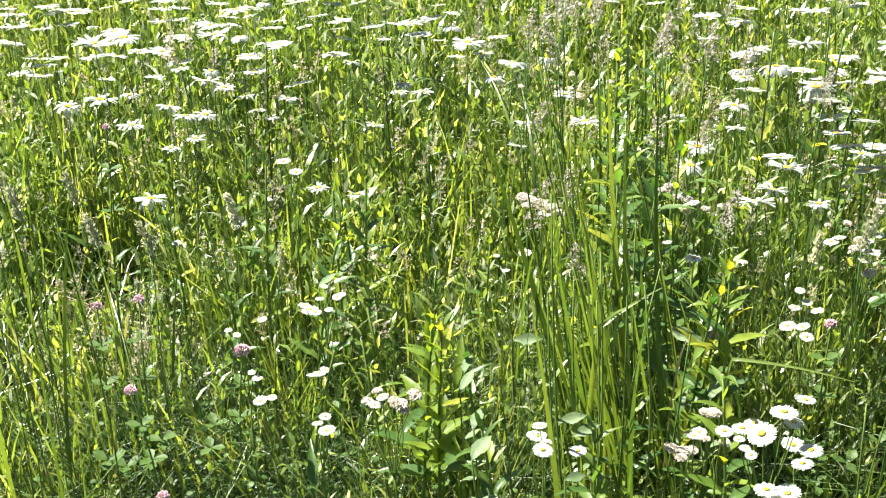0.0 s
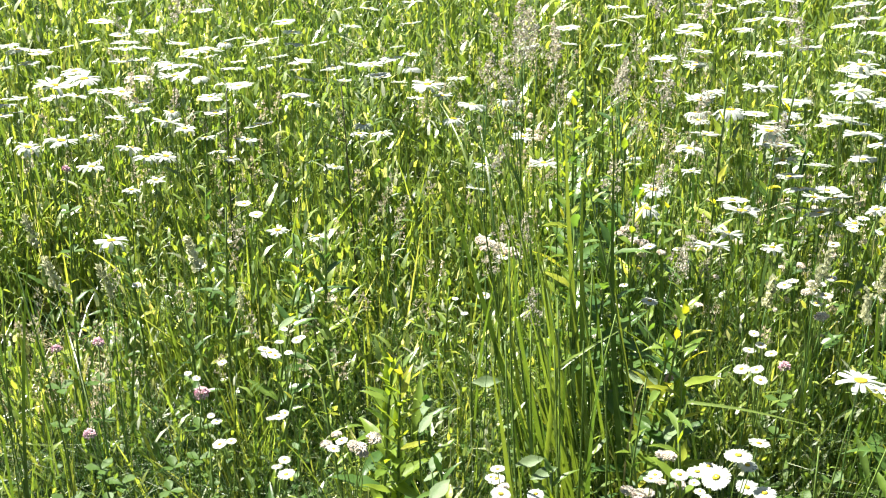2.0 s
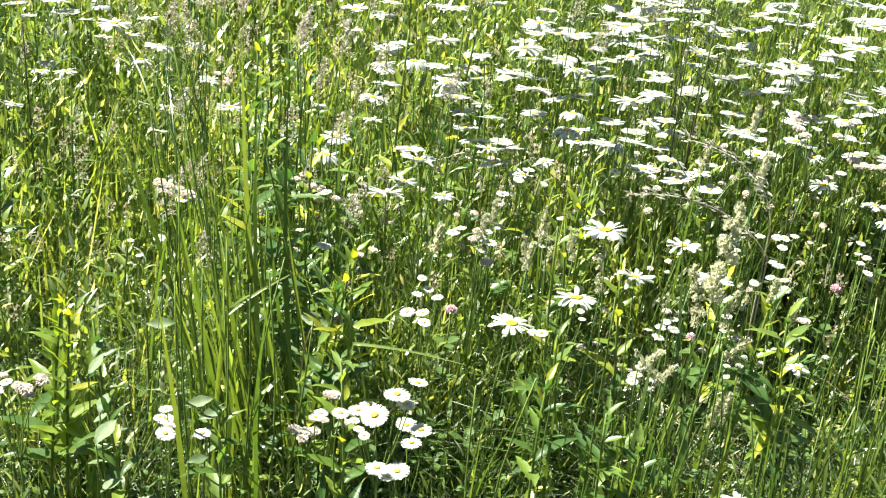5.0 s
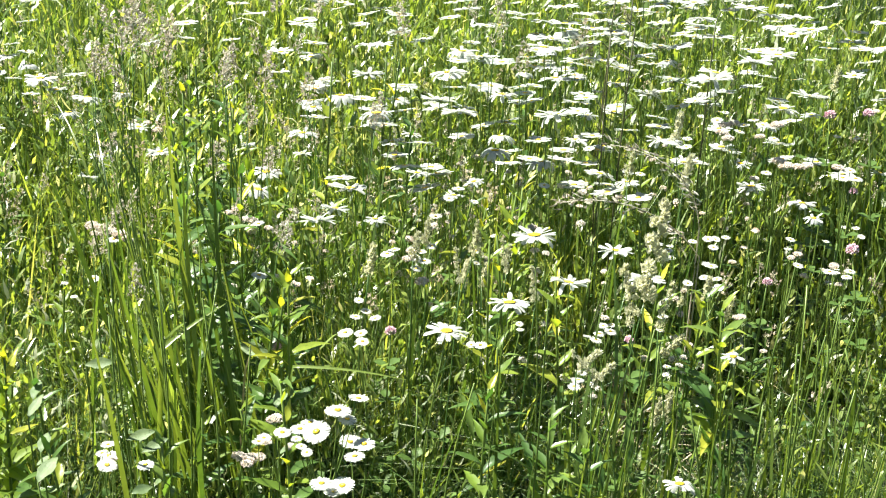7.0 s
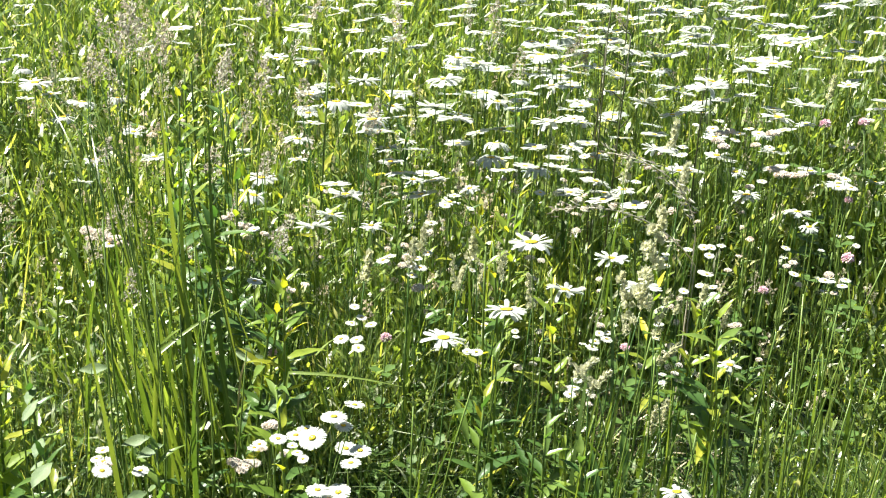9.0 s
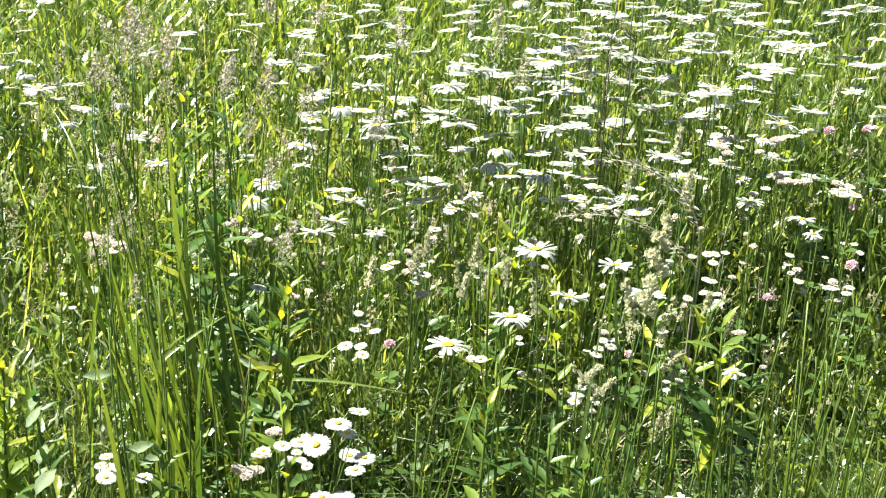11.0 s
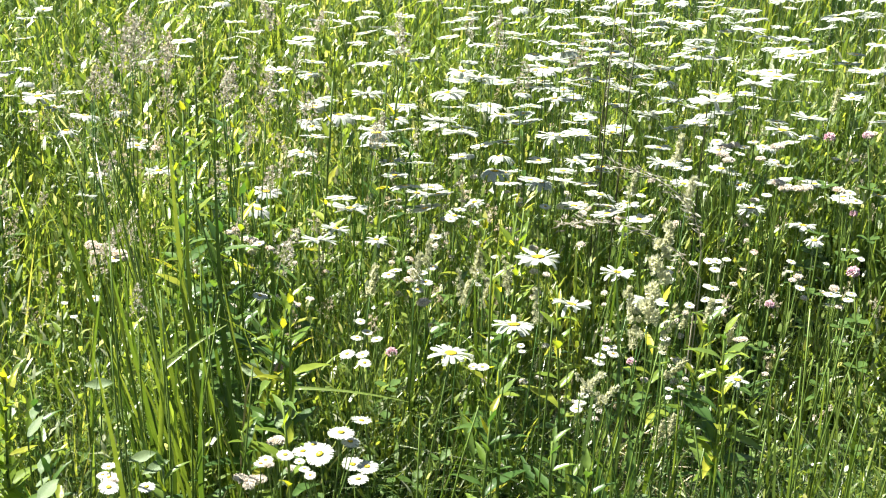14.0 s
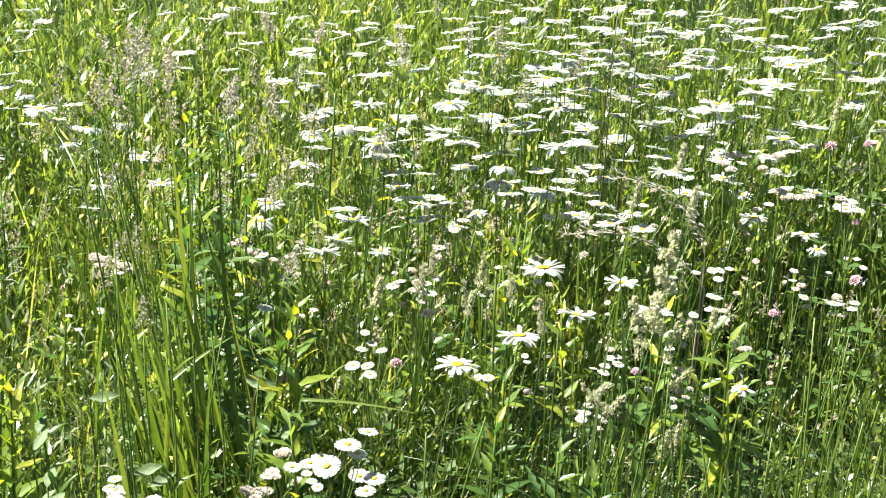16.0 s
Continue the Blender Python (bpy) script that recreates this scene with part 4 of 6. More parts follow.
daisy(-1.080, 2.124, 0.463, 0.030, 5, 0)
daisy(-0.008, 2.126, 0.483, 0.041, 5, 0)
daisy(-0.797, 2.130, 0.489, 0.054, 0, 0, form=1)
daisy(-0.877, 2.138, 0.513, 0.056, 5, 0)
daisy(-0.856, 2.151, 0.491, 0.033, 5, 0)
daisy(-1.607, 2.153, 0.467, 0.030, 5, -20, near=False)
daisy(-1.525, 2.156, 0.520, 0.041, 5, -20, near=False)
daisy(0.463, 2.157, 0.455, 0.032, 5, 0)
daisy(0.034, 2.158, 0.464, 0.032, 5, 0)
daisy(-0.129, 2.170, 0.463, 0.052, 5, 0, form=2)
daisy(-0.390, 2.173, 0.510, 0.059, 5, 0)
daisy(-1.379, 2.176, 0.484, 0.047, 5, -20, near=False)
daisy(-0.275, 2.182, 0.450, 0.036, 5, 0)
daisy(-1.281, 2.186, 0.456, 0.030, 5, -20, near=False)
daisy(0.054, 2.187, 0.584, 0.054, 5, 0)
daisy(-0.760, 2.192, 0.479, 0.036, 5, 0)
daisy(0.253, 2.195, 0.439, 0.039, 5, 0)
daisy(-0.071, 2.205, 0.604, 0.058, 5, 0)
daisy(0.256, 2.211, 0.602, 0.062, 5, 0)
daisy(-1.504, 2.213, 0.466, 0.049, 5, -20, near=False)
daisy(-0.928, 2.214, 0.458, 0.034, 5, -20, near=False)
daisy(-1.748, 2.215, 0.476, 0.052, 5, -20, near=False)
daisy(-1.160, 2.215, 0.438, 0.046, 5, -20, near=False)
daisy(-1.276, 2.218, 0.439, 0.030, 5, -20, near=False)
daisy(-1.349, 2.222, 0.502, 0.055, 5, -20, near=False)
daisy(-1.713, 2.224, 0.440, 0.047, 5, -20, near=False)
daisy(0.294, 2.225, 0.496, 0.043, 5, 0)
daisy(-1.065, 2.226, 0.471, 0.030, 5, -20, near=False)
daisy(-0.447, 2.227, 0.468, 0.039, 5, 0)
daisy(0.350, 2.228, 0.548, 0.060, 5, 0)
daisy(-1.742, 2.234, 0.461, 0.052, 5, -20, near=False)
daisy(-0.966, 2.236, 0.475, 0.031, 5, -20, near=False)
daisy(-1.372, 2.236, 0.467, 0.048, 5, -20, near=False)
daisy(-0.310, 2.237, 0.488, 0.046, 5, 0)
daisy(0.313, 2.237, 0.522, 0.057, 5, 0)
daisy(0.202, 2.238, 0.572, 0.060, 5, 0)
daisy(-1.277, 2.241, 0.481, 0.032, 5, -20, near=False)
daisy(-0.454, 2.247, 0.472, 0.046, 5, 0)
daisy(-1.487, 2.249, 0.460, 0.042, 5, -20, near=False)
daisy(-0.359, 2.249, 0.524, 0.057, 5, 0)
daisy(0.060, 2.252, 0.610, 0.066, 5, 0)
daisy(-1.156, 2.258, 0.456, 0.043, 5, -20, near=False)
daisy(-1.534, 2.263, 0.473, 0.050, 5, -20, near=False)
daisy(-0.137, 2.263, 0.502, 0.053, 5, 0)
daisy(-1.344, 2.265, 0.477, 0.033, 5, -20, near=False)
daisy(-1.031, 2.266, 0.492, 0.053, 5, -20, near=False)
daisy(-1.863, 2.268, 0.432, 0.050, 5, -20, near=False)
daisy(-1.399, 2.277, 0.466, 0.041, 5, -20, near=False)
daisy(-1.172, 2.278, 0.477, 0.051, 5, -20, near=False)
daisy(-0.054, 2.286, 0.529, 0.057, 5, 0)
daisy(-1.222, 2.290, 0.480, 0.040, 5, -20, near=False)
daisy(-1.670, 2.290, 0.457, 0.030, 5, -20, near=False)
daisy(-0.061, 2.292, 0.593, 0.057, 5, 0)
daisy(-0.439, 2.294, 0.492, 0.050, 24, -10)
daisy(-0.460, 2.296, 0.476, 0.054, 5, 0)
daisy(-1.515, 2.297, 0.465, 0.051, 5, -20, near=False)
daisy(0.004, 2.304, 0.463, 0.040, 5, 0)
daisy(-0.306, 2.310, 0.486, 0.048, 5, 0)
daisy(-1.274, 2.313, 0.495, 0.048, 5, -20, near=False)
daisy(0.101, 2.315, 0.504, 0.054, 5, 0)
daisy(-1.032, 2.317, 0.452, 0.036, 5, -20, near=False)
daisy(-0.213, 2.328, 0.551, 0.058, 5, 0)
daisy(-1.270, 2.328, 0.444, 0.033, 5, -20, near=False)
daisy(-1.351, 2.331, 0.481, 0.038, 5, -20, near=False)
daisy(0.305, 2.332, 0.582, 0.066, 5, -20, near=False)
daisy(-0.533, 2.357, 0.481, 0.038, 5, -20, near=False)
daisy(0.153, 2.358, 0.472, 0.049, 5, -20, near=False)
daisy(-0.990, 2.359, 0.460, 0.044, 5, -20, near=False)
daisy(-1.147, 2.361, 0.445, 0.033, 5, -20, near=False)
daisy(-0.905, 2.361, 0.448, 0.043, 5, -20, near=False)
daisy(0.355, 2.361, 0.619, 0.063, 5, -20, near=False)
daisy(-1.176, 2.362, 0.487, 0.037, 5, -20, near=False)
daisy(-0.167, 2.365, 0.482, 0.056, 5, -20, near=False)
daisy(-1.228, 2.366, 0.481, 0.041, 5, -20, near=False)
daisy(0.107, 2.367, 0.541, 0.059, 5, -20, near=False)
daisy(-1.021, 2.367, 0.494, 0.032, 5, -20, near=False)
daisy(-1.479, 2.375, 0.454, 0.051, 5, -20, near=False)
daisy(0.378, 2.376, 0.469, 0.039, 5, -20, near=False)
daisy(0.307, 2.379, 0.617, 0.063, 5, -20, near=False)
daisy(-0.501, 2.383, 0.562, 0.057, 5, -20, near=False)
daisy(-0.018, 2.384, 0.458, 0.053, 5, -20, near=False)
daisy(0.180, 2.387, 0.607, 0.066, 5, -20, near=False)
daisy(-1.004, 2.387, 0.475, 0.033, 5, -20, near=False)
daisy(-1.046, 2.399, 0.461, 0.048, 5, -20, near=False)
daisy(-0.026, 2.409, 0.525, 0.056, 5, -20, near=False)
daisy(0.203, 2.419, 0.481, 0.046, 5, -20, near=False)
daisy(-0.721, 2.429, 0.508, 0.036, 5, -20, near=False)
daisy(-0.495, 2.437, 0.488, 0.046, 5, -20, near=False)
daisy(0.018, 2.444, 0.517, 0.057, 5, -20, near=False)
daisy(-0.552, 2.444, 0.491, 0.054, 5, -20, near=False)
daisy(-0.113, 2.447, 0.483, 0.043, 5, -20, near=False)
daisy(-0.049, 2.449, 0.578, 0.061, 5, -20, near=False)
daisy(0.214, 2.455, 0.570, 0.061, 5, -20, near=False)
daisy(0.210, 2.458, 0.447, 0.047, 5, -20, near=False)
daisy(0.282, 2.474, 0.479, 0.044, 5, -20, near=False)
daisy(-0.222, 2.479, 0.583, 0.058, 5, -20, near=False)
daisy(-0.055, 2.479, 0.599, 0.061, 5, -20, near=False)
daisy(0.183, 2.480, 0.594, 0.062, 5, -20, near=False)
daisy(0.051, 2.482, 0.466, 0.047, 5, -20, near=False)
daisy(0.177, 2.482, 0.472, 0.047, 5, -20, near=False)
daisy(-0.049, 2.487, 0.551, 0.062, 5, -20, near=False)
daisy(-0.655, 2.494, 0.492, 0.036, 5, -20, near=False)
daisy(-0.812, 2.504, 0.473, 0.041, 5, -20, near=False)
daisy(0.345, 2.505, 0.571, 0.068, 5, -20, near=False)
daisy(0.273, 2.565, 0.597, 0.068, 5, -20, near=False)
daisy(-0.413, 2.565, 0.478, 0.045, 5, -20, near=False)
daisy(0.357, 2.580, 0.582, 0.068, 5, -20, near=False)
daisy(0.158, 2.585, 0.514, 0.056, 5, -20, near=False)
daisy(-0.105, 2.596, 0.452, 0.049, 5, -20, near=False)
daisy(0.138, 2.601, 0.477, 0.049, 5, -20, near=False)
daisy(0.084, 2.609, 0.600, 0.068, 5, -20, near=False)
daisy(-0.226, 2.617, 0.482, 0.038, 5, -20, near=False)
daisy(-0.069, 2.637, 0.589, 0.057, 5, -20, near=False)
daisy(-0.369, 2.639, 0.522, 0.058, 5, -20, near=False)
daisy(-0.326, 2.648, 0.471, 0.050, 5, -20, near=False)
daisy(0.003, 2.660, 0.574, 0.068, 5, -20, near=False)
daisy(0.440, 2.675, 0.602, 0.068, 5, -20, near=False)
daisy(0.098, 2.676, 0.465, 0.050, 5, -20, near=False)
daisy(0.501, 2.684, 0.462, 0.043, 5, -20, near=False)
daisy(0.476, 2.686, 0.514, 0.059, 5, -20, near=False)
daisy(-1.117, 2.688, 0.482, 0.046, 5, -20, near=False)
daisy(0.391, 2.697, 0.625, 0.059, 5, -20, near=False)
daisy(-0.697, 2.699, 0.503, 0.048, 5, -20, near=False)
daisy(0.017, 2.702, 0.491, 0.051, 5, -20, near=False)
daisy(0.077, 2.713, 0.539, 0.055, 5, -20, near=False)
daisy(-0.054, 2.719, 0.481, 0.051, 5, -20, near=False)
daisy(0.183, 2.726, 0.559, 0.059, 5, -20, near=False)
daisy(-0.111, 2.737, 0.472, 0.051, 5, -20, near=False)
daisy(0.281, 2.743, 0.588, 0.068, 5, -20, near=False)
daisy(0.330, 2.746, 0.539, 0.060, 5, -20, near=False)
daisy(-0.506, 2.748, 0.494, 0.036, 5, -20, near=False)
daisy(-0.675, 2.749, 0.470, 0.053, 5, -20, near=False)
daisy(-1.142, 2.764, 0.503, 0.056, 5, -20, near=False)
daisy(-0.228, 2.777, 0.472, 0.044, 5, -20, near=False)
daisy(-0.780, 2.797, 0.502, 0.041, 5, -20, near=False)
daisy(-1.129, 2.808, 0.468, 0.043, 5, -20, near=False)
daisy(0.014, 2.821, 0.487, 0.053, 5, -20, near=False)
daisy(-0.107, 2.828, 0.475, 0.053, 5, -20, near=False)
daisy(0.562, 2.836, 0.466, 0.050, 5, -20, near=False)
daisy(-0.189, 2.840, 0.544, 0.053, 5, -20, near=False)
daisy(0.273, 2.852, 0.533, 0.054, 5, -20, near=False)
daisy(-0.514, 2.855, 0.476, 0.046, 5, -20, near=False)
daisy(-0.607, 2.862, 0.500, 0.055, 5, -20, near=False)
daisy(0.125, 2.863, 0.477, 0.054, 5, -20, near=False)
daisy(0.002, 2.866, 0.454, 0.054, 5, -20, near=False)
daisy(0.365, 2.876, 0.582, 0.063, 5, -20, near=False)
daisy(-0.571, 2.883, 0.470, 0.046, 5, -20, near=False)
daisy(-0.469, 2.895, 0.480, 0.055, 5, -20, near=False)
daisy(-0.682, 2.895, 0.496, 0.056, 5, -20, near=False)
daisy(0.054, 2.898, 0.460, 0.055, 5, -20, near=False)
daisy(-0.778, 2.905, 0.485, 0.047, 5, -20, near=False)
daisy(0.229, 2.908, 0.550, 0.059, 5, -20, near=False)
daisy(-0.025, 2.913, 0.470, 0.055, 5, -20, near=False)
daisy(0.570, 2.920, 0.494, 0.056, 5, -20, near=False)
daisy(0.042, 2.925, 0.496, 0.055, 5, -20, near=False)
daisy(-0.296, 2.937, 0.472, 0.051, 5, -20, near=False)
daisy(-0.194, 2.948, 0.485, 0.047, 5, -20, near=False)
daisy(0.467, 2.956, 0.508, 0.056, 5, -20, near=False)
daisy(-0.767, 2.957, 0.486, 0.043, 5, -20, near=False)
daisy(-0.916, 2.967, 0.462, 0.044, 5, -20, near=False)
daisy(-0.567, 2.985, 0.460, 0.043, 5, -20, near=False)
daisy(-0.133, 2.991, 0.478, 0.047, 5, -20, near=False)
daisy(0.559, 2.992, 0.539, 0.057, 5, -20, near=False)
daisy(0.261, 2.997, 0.510, 0.056, 5, -20, near=False)
daisy(-0.136, 3.001, 0.518, 0.056, 5, -20, near=False)
daisy(-0.251, 3.001, 0.479, 0.043, 5, -20, near=False)
daisy(-0.405, 3.003, 0.459, 0.052, 5, -20, near=False)
daisy(0.039, 3.005, 0.530, 0.056, 5, -20, near=False)
daisy(0.165, 3.011, 0.528, 0.056, 5, -20, near=False)
daisy(-0.033, 3.021, 0.517, 0.056, 5, -20, near=False)
daisy(0.133, 3.043, 0.468, 0.053, 5, -20, near=False)
daisy(0.517, 3.045, 0.555, 0.057, 5, -20, near=False)
daisy(0.567, 3.068, 0.510, 0.058, 5, -20, near=False)
daisy(0.594, 3.081, 0.548, 0.058, 5, -20, near=False)
daisy(0.101, 3.084, 0.509, 0.058, 5, -20, near=False)
daisy(-0.537, 3.096, 0.460, 0.049, 5, -20, near=False)
daisy(0.009, 3.098, 0.486, 0.053, 5, -20, near=False)
daisy(0.600, 3.101, 0.479, 0.050, 5, -20, near=False)
daisy(0.394, 3.103, 0.468, 0.045, 5, -20, near=False)
daisy(-0.164, 3.108, 0.467, 0.054, 5, -20, near=False)
daisy(0.344, 3.110, 0.481, 0.058, 5, -20, near=False)
daisy(-0.312, 3.125, 0.452, 0.054, 5, -20, near=False)

# ---- fleabane, herbs, clover and grasses ----
fleabane(-0.222, 1.334, [(-0.215, 1.377, 0.429, 0.021), (-0.231, 1.338, 0.435, 0.026), (-0.221, 1.341, 0.423, 0.019), (-0.270, 1.323, 0.416, 0.020), (-0.246, 1.295, 0.432, 0.027, 20), (-0.258, 1.320, 0.427, 0.018), (-0.269, 1.300, 0.417, 0.011), (-0.260, 1.284, 0.419, 0.011), (-0.252, 1.275, 0.418, 0.011)])
fleabane(-0.224, 1.344, [(-0.222, 1.366, 0.378, 0.022), (-0.199, 1.324, 0.404, 0.022), (-0.202, 1.283, 0.414, 0.020)])
fleabane(-0.218, 1.283, [(-0.231, 1.250, 0.398, 0.022), (-0.212, 1.267, 0.386, 0.024), (-0.222, 1.273, 0.373, 0.020)])
fleabane(-0.265, 1.383, [(-0.313, 1.392, 0.382, 0.020), (-0.285, 1.303, 0.422, 0.017), (-0.309, 1.330, 0.389, 0.014)], pale=0.5)
fleabane(-0.225, 1.718, [(-0.229, 1.714, 0.459, 0.019), (-0.201, 1.686, 0.472, 0.020), (-0.185, 1.684, 0.461, 0.021), (-0.186, 1.679, 0.433, 0.021), (-0.194, 1.675, 0.453, 0.018), (-0.207, 1.682, 0.462, 0.017), (-0.185, 1.765, 0.446, 0.015)], pale=0.6)
fleabane(-0.219, 1.602, [(-0.260, 1.627, 0.424, 0.014), (-0.250, 1.622, 0.412, 0.015), (-0.264, 1.628, 0.400, 0.018), (-0.235, 1.605, 0.412, 0.017), (-0.259, 1.527, 0.430, 0.021), (-0.245, 1.558, 0.414, 0.019), (-0.234, 1.507, 0.431, 0.018)])
fleabane(-0.489, 1.276, [(-0.460, 1.240, 0.400, 0.019), (-0.467, 1.272, 0.386, 0.015)], pale=0.5)
fleabane(-0.607, 1.681, [(-0.631, 1.684, 0.470, 0.021), (-0.608, 1.655, 0.481, 0.020), (-0.599, 1.664, 0.473, 0.022), (-0.581, 1.650, 0.477, 0.022), (-0.575, 1.661, 0.465, 0.018), (-0.586, 1.641, 0.474, 0.020), (-0.623, 1.673, 0.464, 0.017)], pale=0.7, label="cluster of white and pinkish faded fleabane heads")
fleabane(-0.423, 1.654, [(-0.392, 1.634, 0.444, 0.023)])
fleabane(-0.596, 1.587, [(-0.594, 1.583, 0.444, 0.018), (-0.630, 1.576, 0.437, 0.010), (-0.605, 1.541, 0.438, 0.011)])
fleabane(-0.828, 1.467, [(-0.825, 1.436, 0.399, 0.024), (-0.804, 1.384, 0.435, 0.018), (-0.816, 1.446, 0.411, 0.013), (-0.809, 1.455, 0.392, 0.012), (-0.799, 1.460, 0.409, 0.014), (-0.800, 1.475, 0.404, 0.013), (-0.841, 1.509, 0.392, 0.011), (-0.804, 1.410, 0.413, 0.017)])
fleabane(-0.661, 1.329, [(-0.711, 1.346, 0.343, 0.017), (-0.668, 1.276, 0.390, 0.014), (-0.688, 1.327, 0.373, 0.015), (-0.661, 1.283, 0.398, 0.013), (-0.653, 1.310, 0.372, 0.024), (-0.648, 1.343, 0.366, 0.023), (-0.645, 1.278, 0.399, 0.015), (-0.647, 1.308, 0.367, 0.016)], pale=0.7, label="cluster of pale pinkish faded fleabane heads")
fleabane(-0.773, 1.373, [(-0.766, 1.336, 0.377, 0.015), (-0.785, 1.353, 0.361, 0.012), (-0.776, 1.371, 0.359, 0.012)])
fleabane(-0.799, 1.352, [(-0.816, 1.308, 0.350, 0.011), (-0.842, 1.324, 0.330, 0.016), (-0.855, 1.344, 0.347, 0.012), (-0.868, 1.354, 0.347, 0.009)])
fleabane(-0.751, 1.314, [(-0.749, 1.311, 0.336, 0.013), (-0.756, 1.305, 0.329, 0.013), (-0.725, 1.267, 0.349, 0.018)])
fleabane(-0.908, 1.407, [(-0.884, 1.419, 0.383, 0.011), (-0.913, 1.384, 0.382, 0.009), (-0.886, 1.359, 0.394, 0.009)])
fleabane(-0.471, 1.367, [(-0.496, 1.340, 0.359, 0.015), (-0.505, 1.363, 0.329, 0.018), (-0.503, 1.337, 0.349, 0.013)])
fleabane(-0.339, 1.397, [(-0.356, 1.383, 0.332, 0.020), (-0.342, 1.380, 0.332, 0.022), (-0.335, 1.396, 0.325, 0.018), (-0.337, 1.347, 0.347, 0.017)], pale=0.7)
fleabane(-0.313, 1.417, [(-0.332, 1.446, 0.346, 0.016), (-0.327, 1.364, 0.368, 0.014), (-0.325, 1.380, 0.363, 0.015)], pale=0.8)
fleabane(-0.363, 1.379, [(-0.302, 1.413, 0.332, 0.016), (-0.441, 1.305, 0.361, 0.017)], pale=0.4)
fleabane(0.048, 1.606, [(0.022, 1.573, 0.359, 0.017), (0.028, 1.599, 0.354, 0.014), (0.042, 1.587, 0.357, 0.010)])
fleabane(0.079, 1.617, [(0.052, 1.632, 0.417, 0.014), (0.061, 1.587, 0.433, 0.017), (0.044, 1.573, 0.427, 0.018)])
fleabane(0.064, 1.671, [(0.132, 1.568, 0.390, 0.011), (0.073, 1.734, 0.379, 0.010)])
fleabane(-0.074, 1.610, [(-0.097, 1.575, 0.404, 0.018), (-0.108, 1.564, 0.409, 0.014), (-0.052, 1.630, 0.402, 0.011)])
fleabane(0.092, 1.646, [(0.025, 1.598, 0.354, 0.015), (0.030, 1.615, 0.355, 0.015), (0.139, 1.664, 0.349, 0.012)])
fleabane(0.079, 1.727, [(0.054, 1.722, 0.382, 0.015), (0.065, 1.720, 0.374, 0.015), (0.049, 1.711, 0.364, 0.017), (0.033, 1.673, 0.378, 0.012)], pale=0.3)
fleabane(0.219, 1.879, [(0.189, 1.866, 0.446, 0.018), (0.217, 1.911, 0.431, 0.015), (0.193, 1.815, 0.457, 0.016), (0.197, 1.843, 0.457, 0.015)])
fleabane(0.223, 1.813, [(0.193, 1.814, 0.429, 0.021), (0.198, 1.763, 0.434, 0.016), (0.182, 1.781, 0.427, 0.014), (0.200, 1.747, 0.429, 0.017), (0.190, 1.859, 0.411, 0.014)], pale=0.3)
fleabane(0.297, 1.866, [(0.305, 1.897, 0.443, 0.015), (0.300, 1.762, 0.464, 0.016), (0.320, 1.909, 0.415, 0.016), (0.297, 1.850, 0.448, 0.013), (0.297, 1.812, 0.452, 0.013)], pale=0.5)
fleabane(0.358, 1.814, [(0.347, 1.794, 0.445, 0.019), (0.373, 1.792, 0.449, 0.016), (0.367, 1.777, 0.447, 0.016), (0.359, 1.815, 0.434, 0.014)])
fleabane(0.178, 1.739, [(0.222, 1.826, 0.432, 0.013), (0.159, 1.740, 0.435, 0.015), (0.156, 1.746, 0.421, 0.012), (0.127, 1.663, 0.421, 0.015), (0.123, 1.622, 0.422, 0.013)], pale=0.5)
fleabane(0.214, 2.083, [(0.202, 2.112, 0.537, 0.021), (0.213, 2.098, 0.534, 0.021), (0.203, 2.013, 0.551, 0.023), (0.227, 2.102, 0.537, 0.020), (0.239, 2.079, 0.543, 0.021), (0.229, 2.028, 0.551, 0.018), (0.209, 1.978, 0.556, 0.020), (0.257, 2.126, 0.537, 0.020), (0.262, 2.037, 0.560, 0.023), (0.294, 2.132, 0.529, 0.024), (0.255, 1.992, 0.557, 0.018), (0.284, 2.064, 0.531, 0.019)], pale=0.6, label="broad cluster of white and pinkish fleabane heads")
fleabane(0.295, 2.046, [(0.290, 2.031, 0.508, 0.023), (0.304, 2.047, 0.495, 0.026), (0.323, 2.060, 0.490, 0.023), (0.336, 2.055, 0.495, 0.021), (0.270, 1.986, 0.506, 0.017), (0.253, 1.975, 0.499, 0.017)], pale=0.7, label="broad cluster of white and pinkish fleabane heads")
fleabane(0.404, 1.994, [(0.364, 1.953, 0.533, 0.022), (0.376, 1.976, 0.511, 0.025), (0.393, 1.969, 0.514, 0.023), (0.389, 2.000, 0.514, 0.019)], pale=0.6)
fleabane(0.091, 2.035, [(0.013, 2.011, 0.512, 0.019), (0.156, 2.043, 0.515, 0.019), (0.161, 2.121, 0.500, 0.018), (0.090, 1.963, 0.498, 0.017), (0.072, 1.936, 0.510, 0.019)])
fleabane(-0.128, 1.848, [(-0.158, 1.819, 0.510, 0.019), (-0.167, 1.786, 0.509, 0.017), (-0.136, 1.821, 0.492, 0.014), (-0.044, 1.886, 0.499, 0.018)])
fleabane(-0.956, 1.670, [(-0.976, 1.674, 0.481, 0.023), (-0.932, 1.626, 0.491, 0.021)])
fleabane(-1.032, 1.624, [(-1.005, 1.590, 0.420, 0.019), (-1.087, 1.557, 0.393, 0.016), (-1.001, 1.666, 0.423, 0.012)])
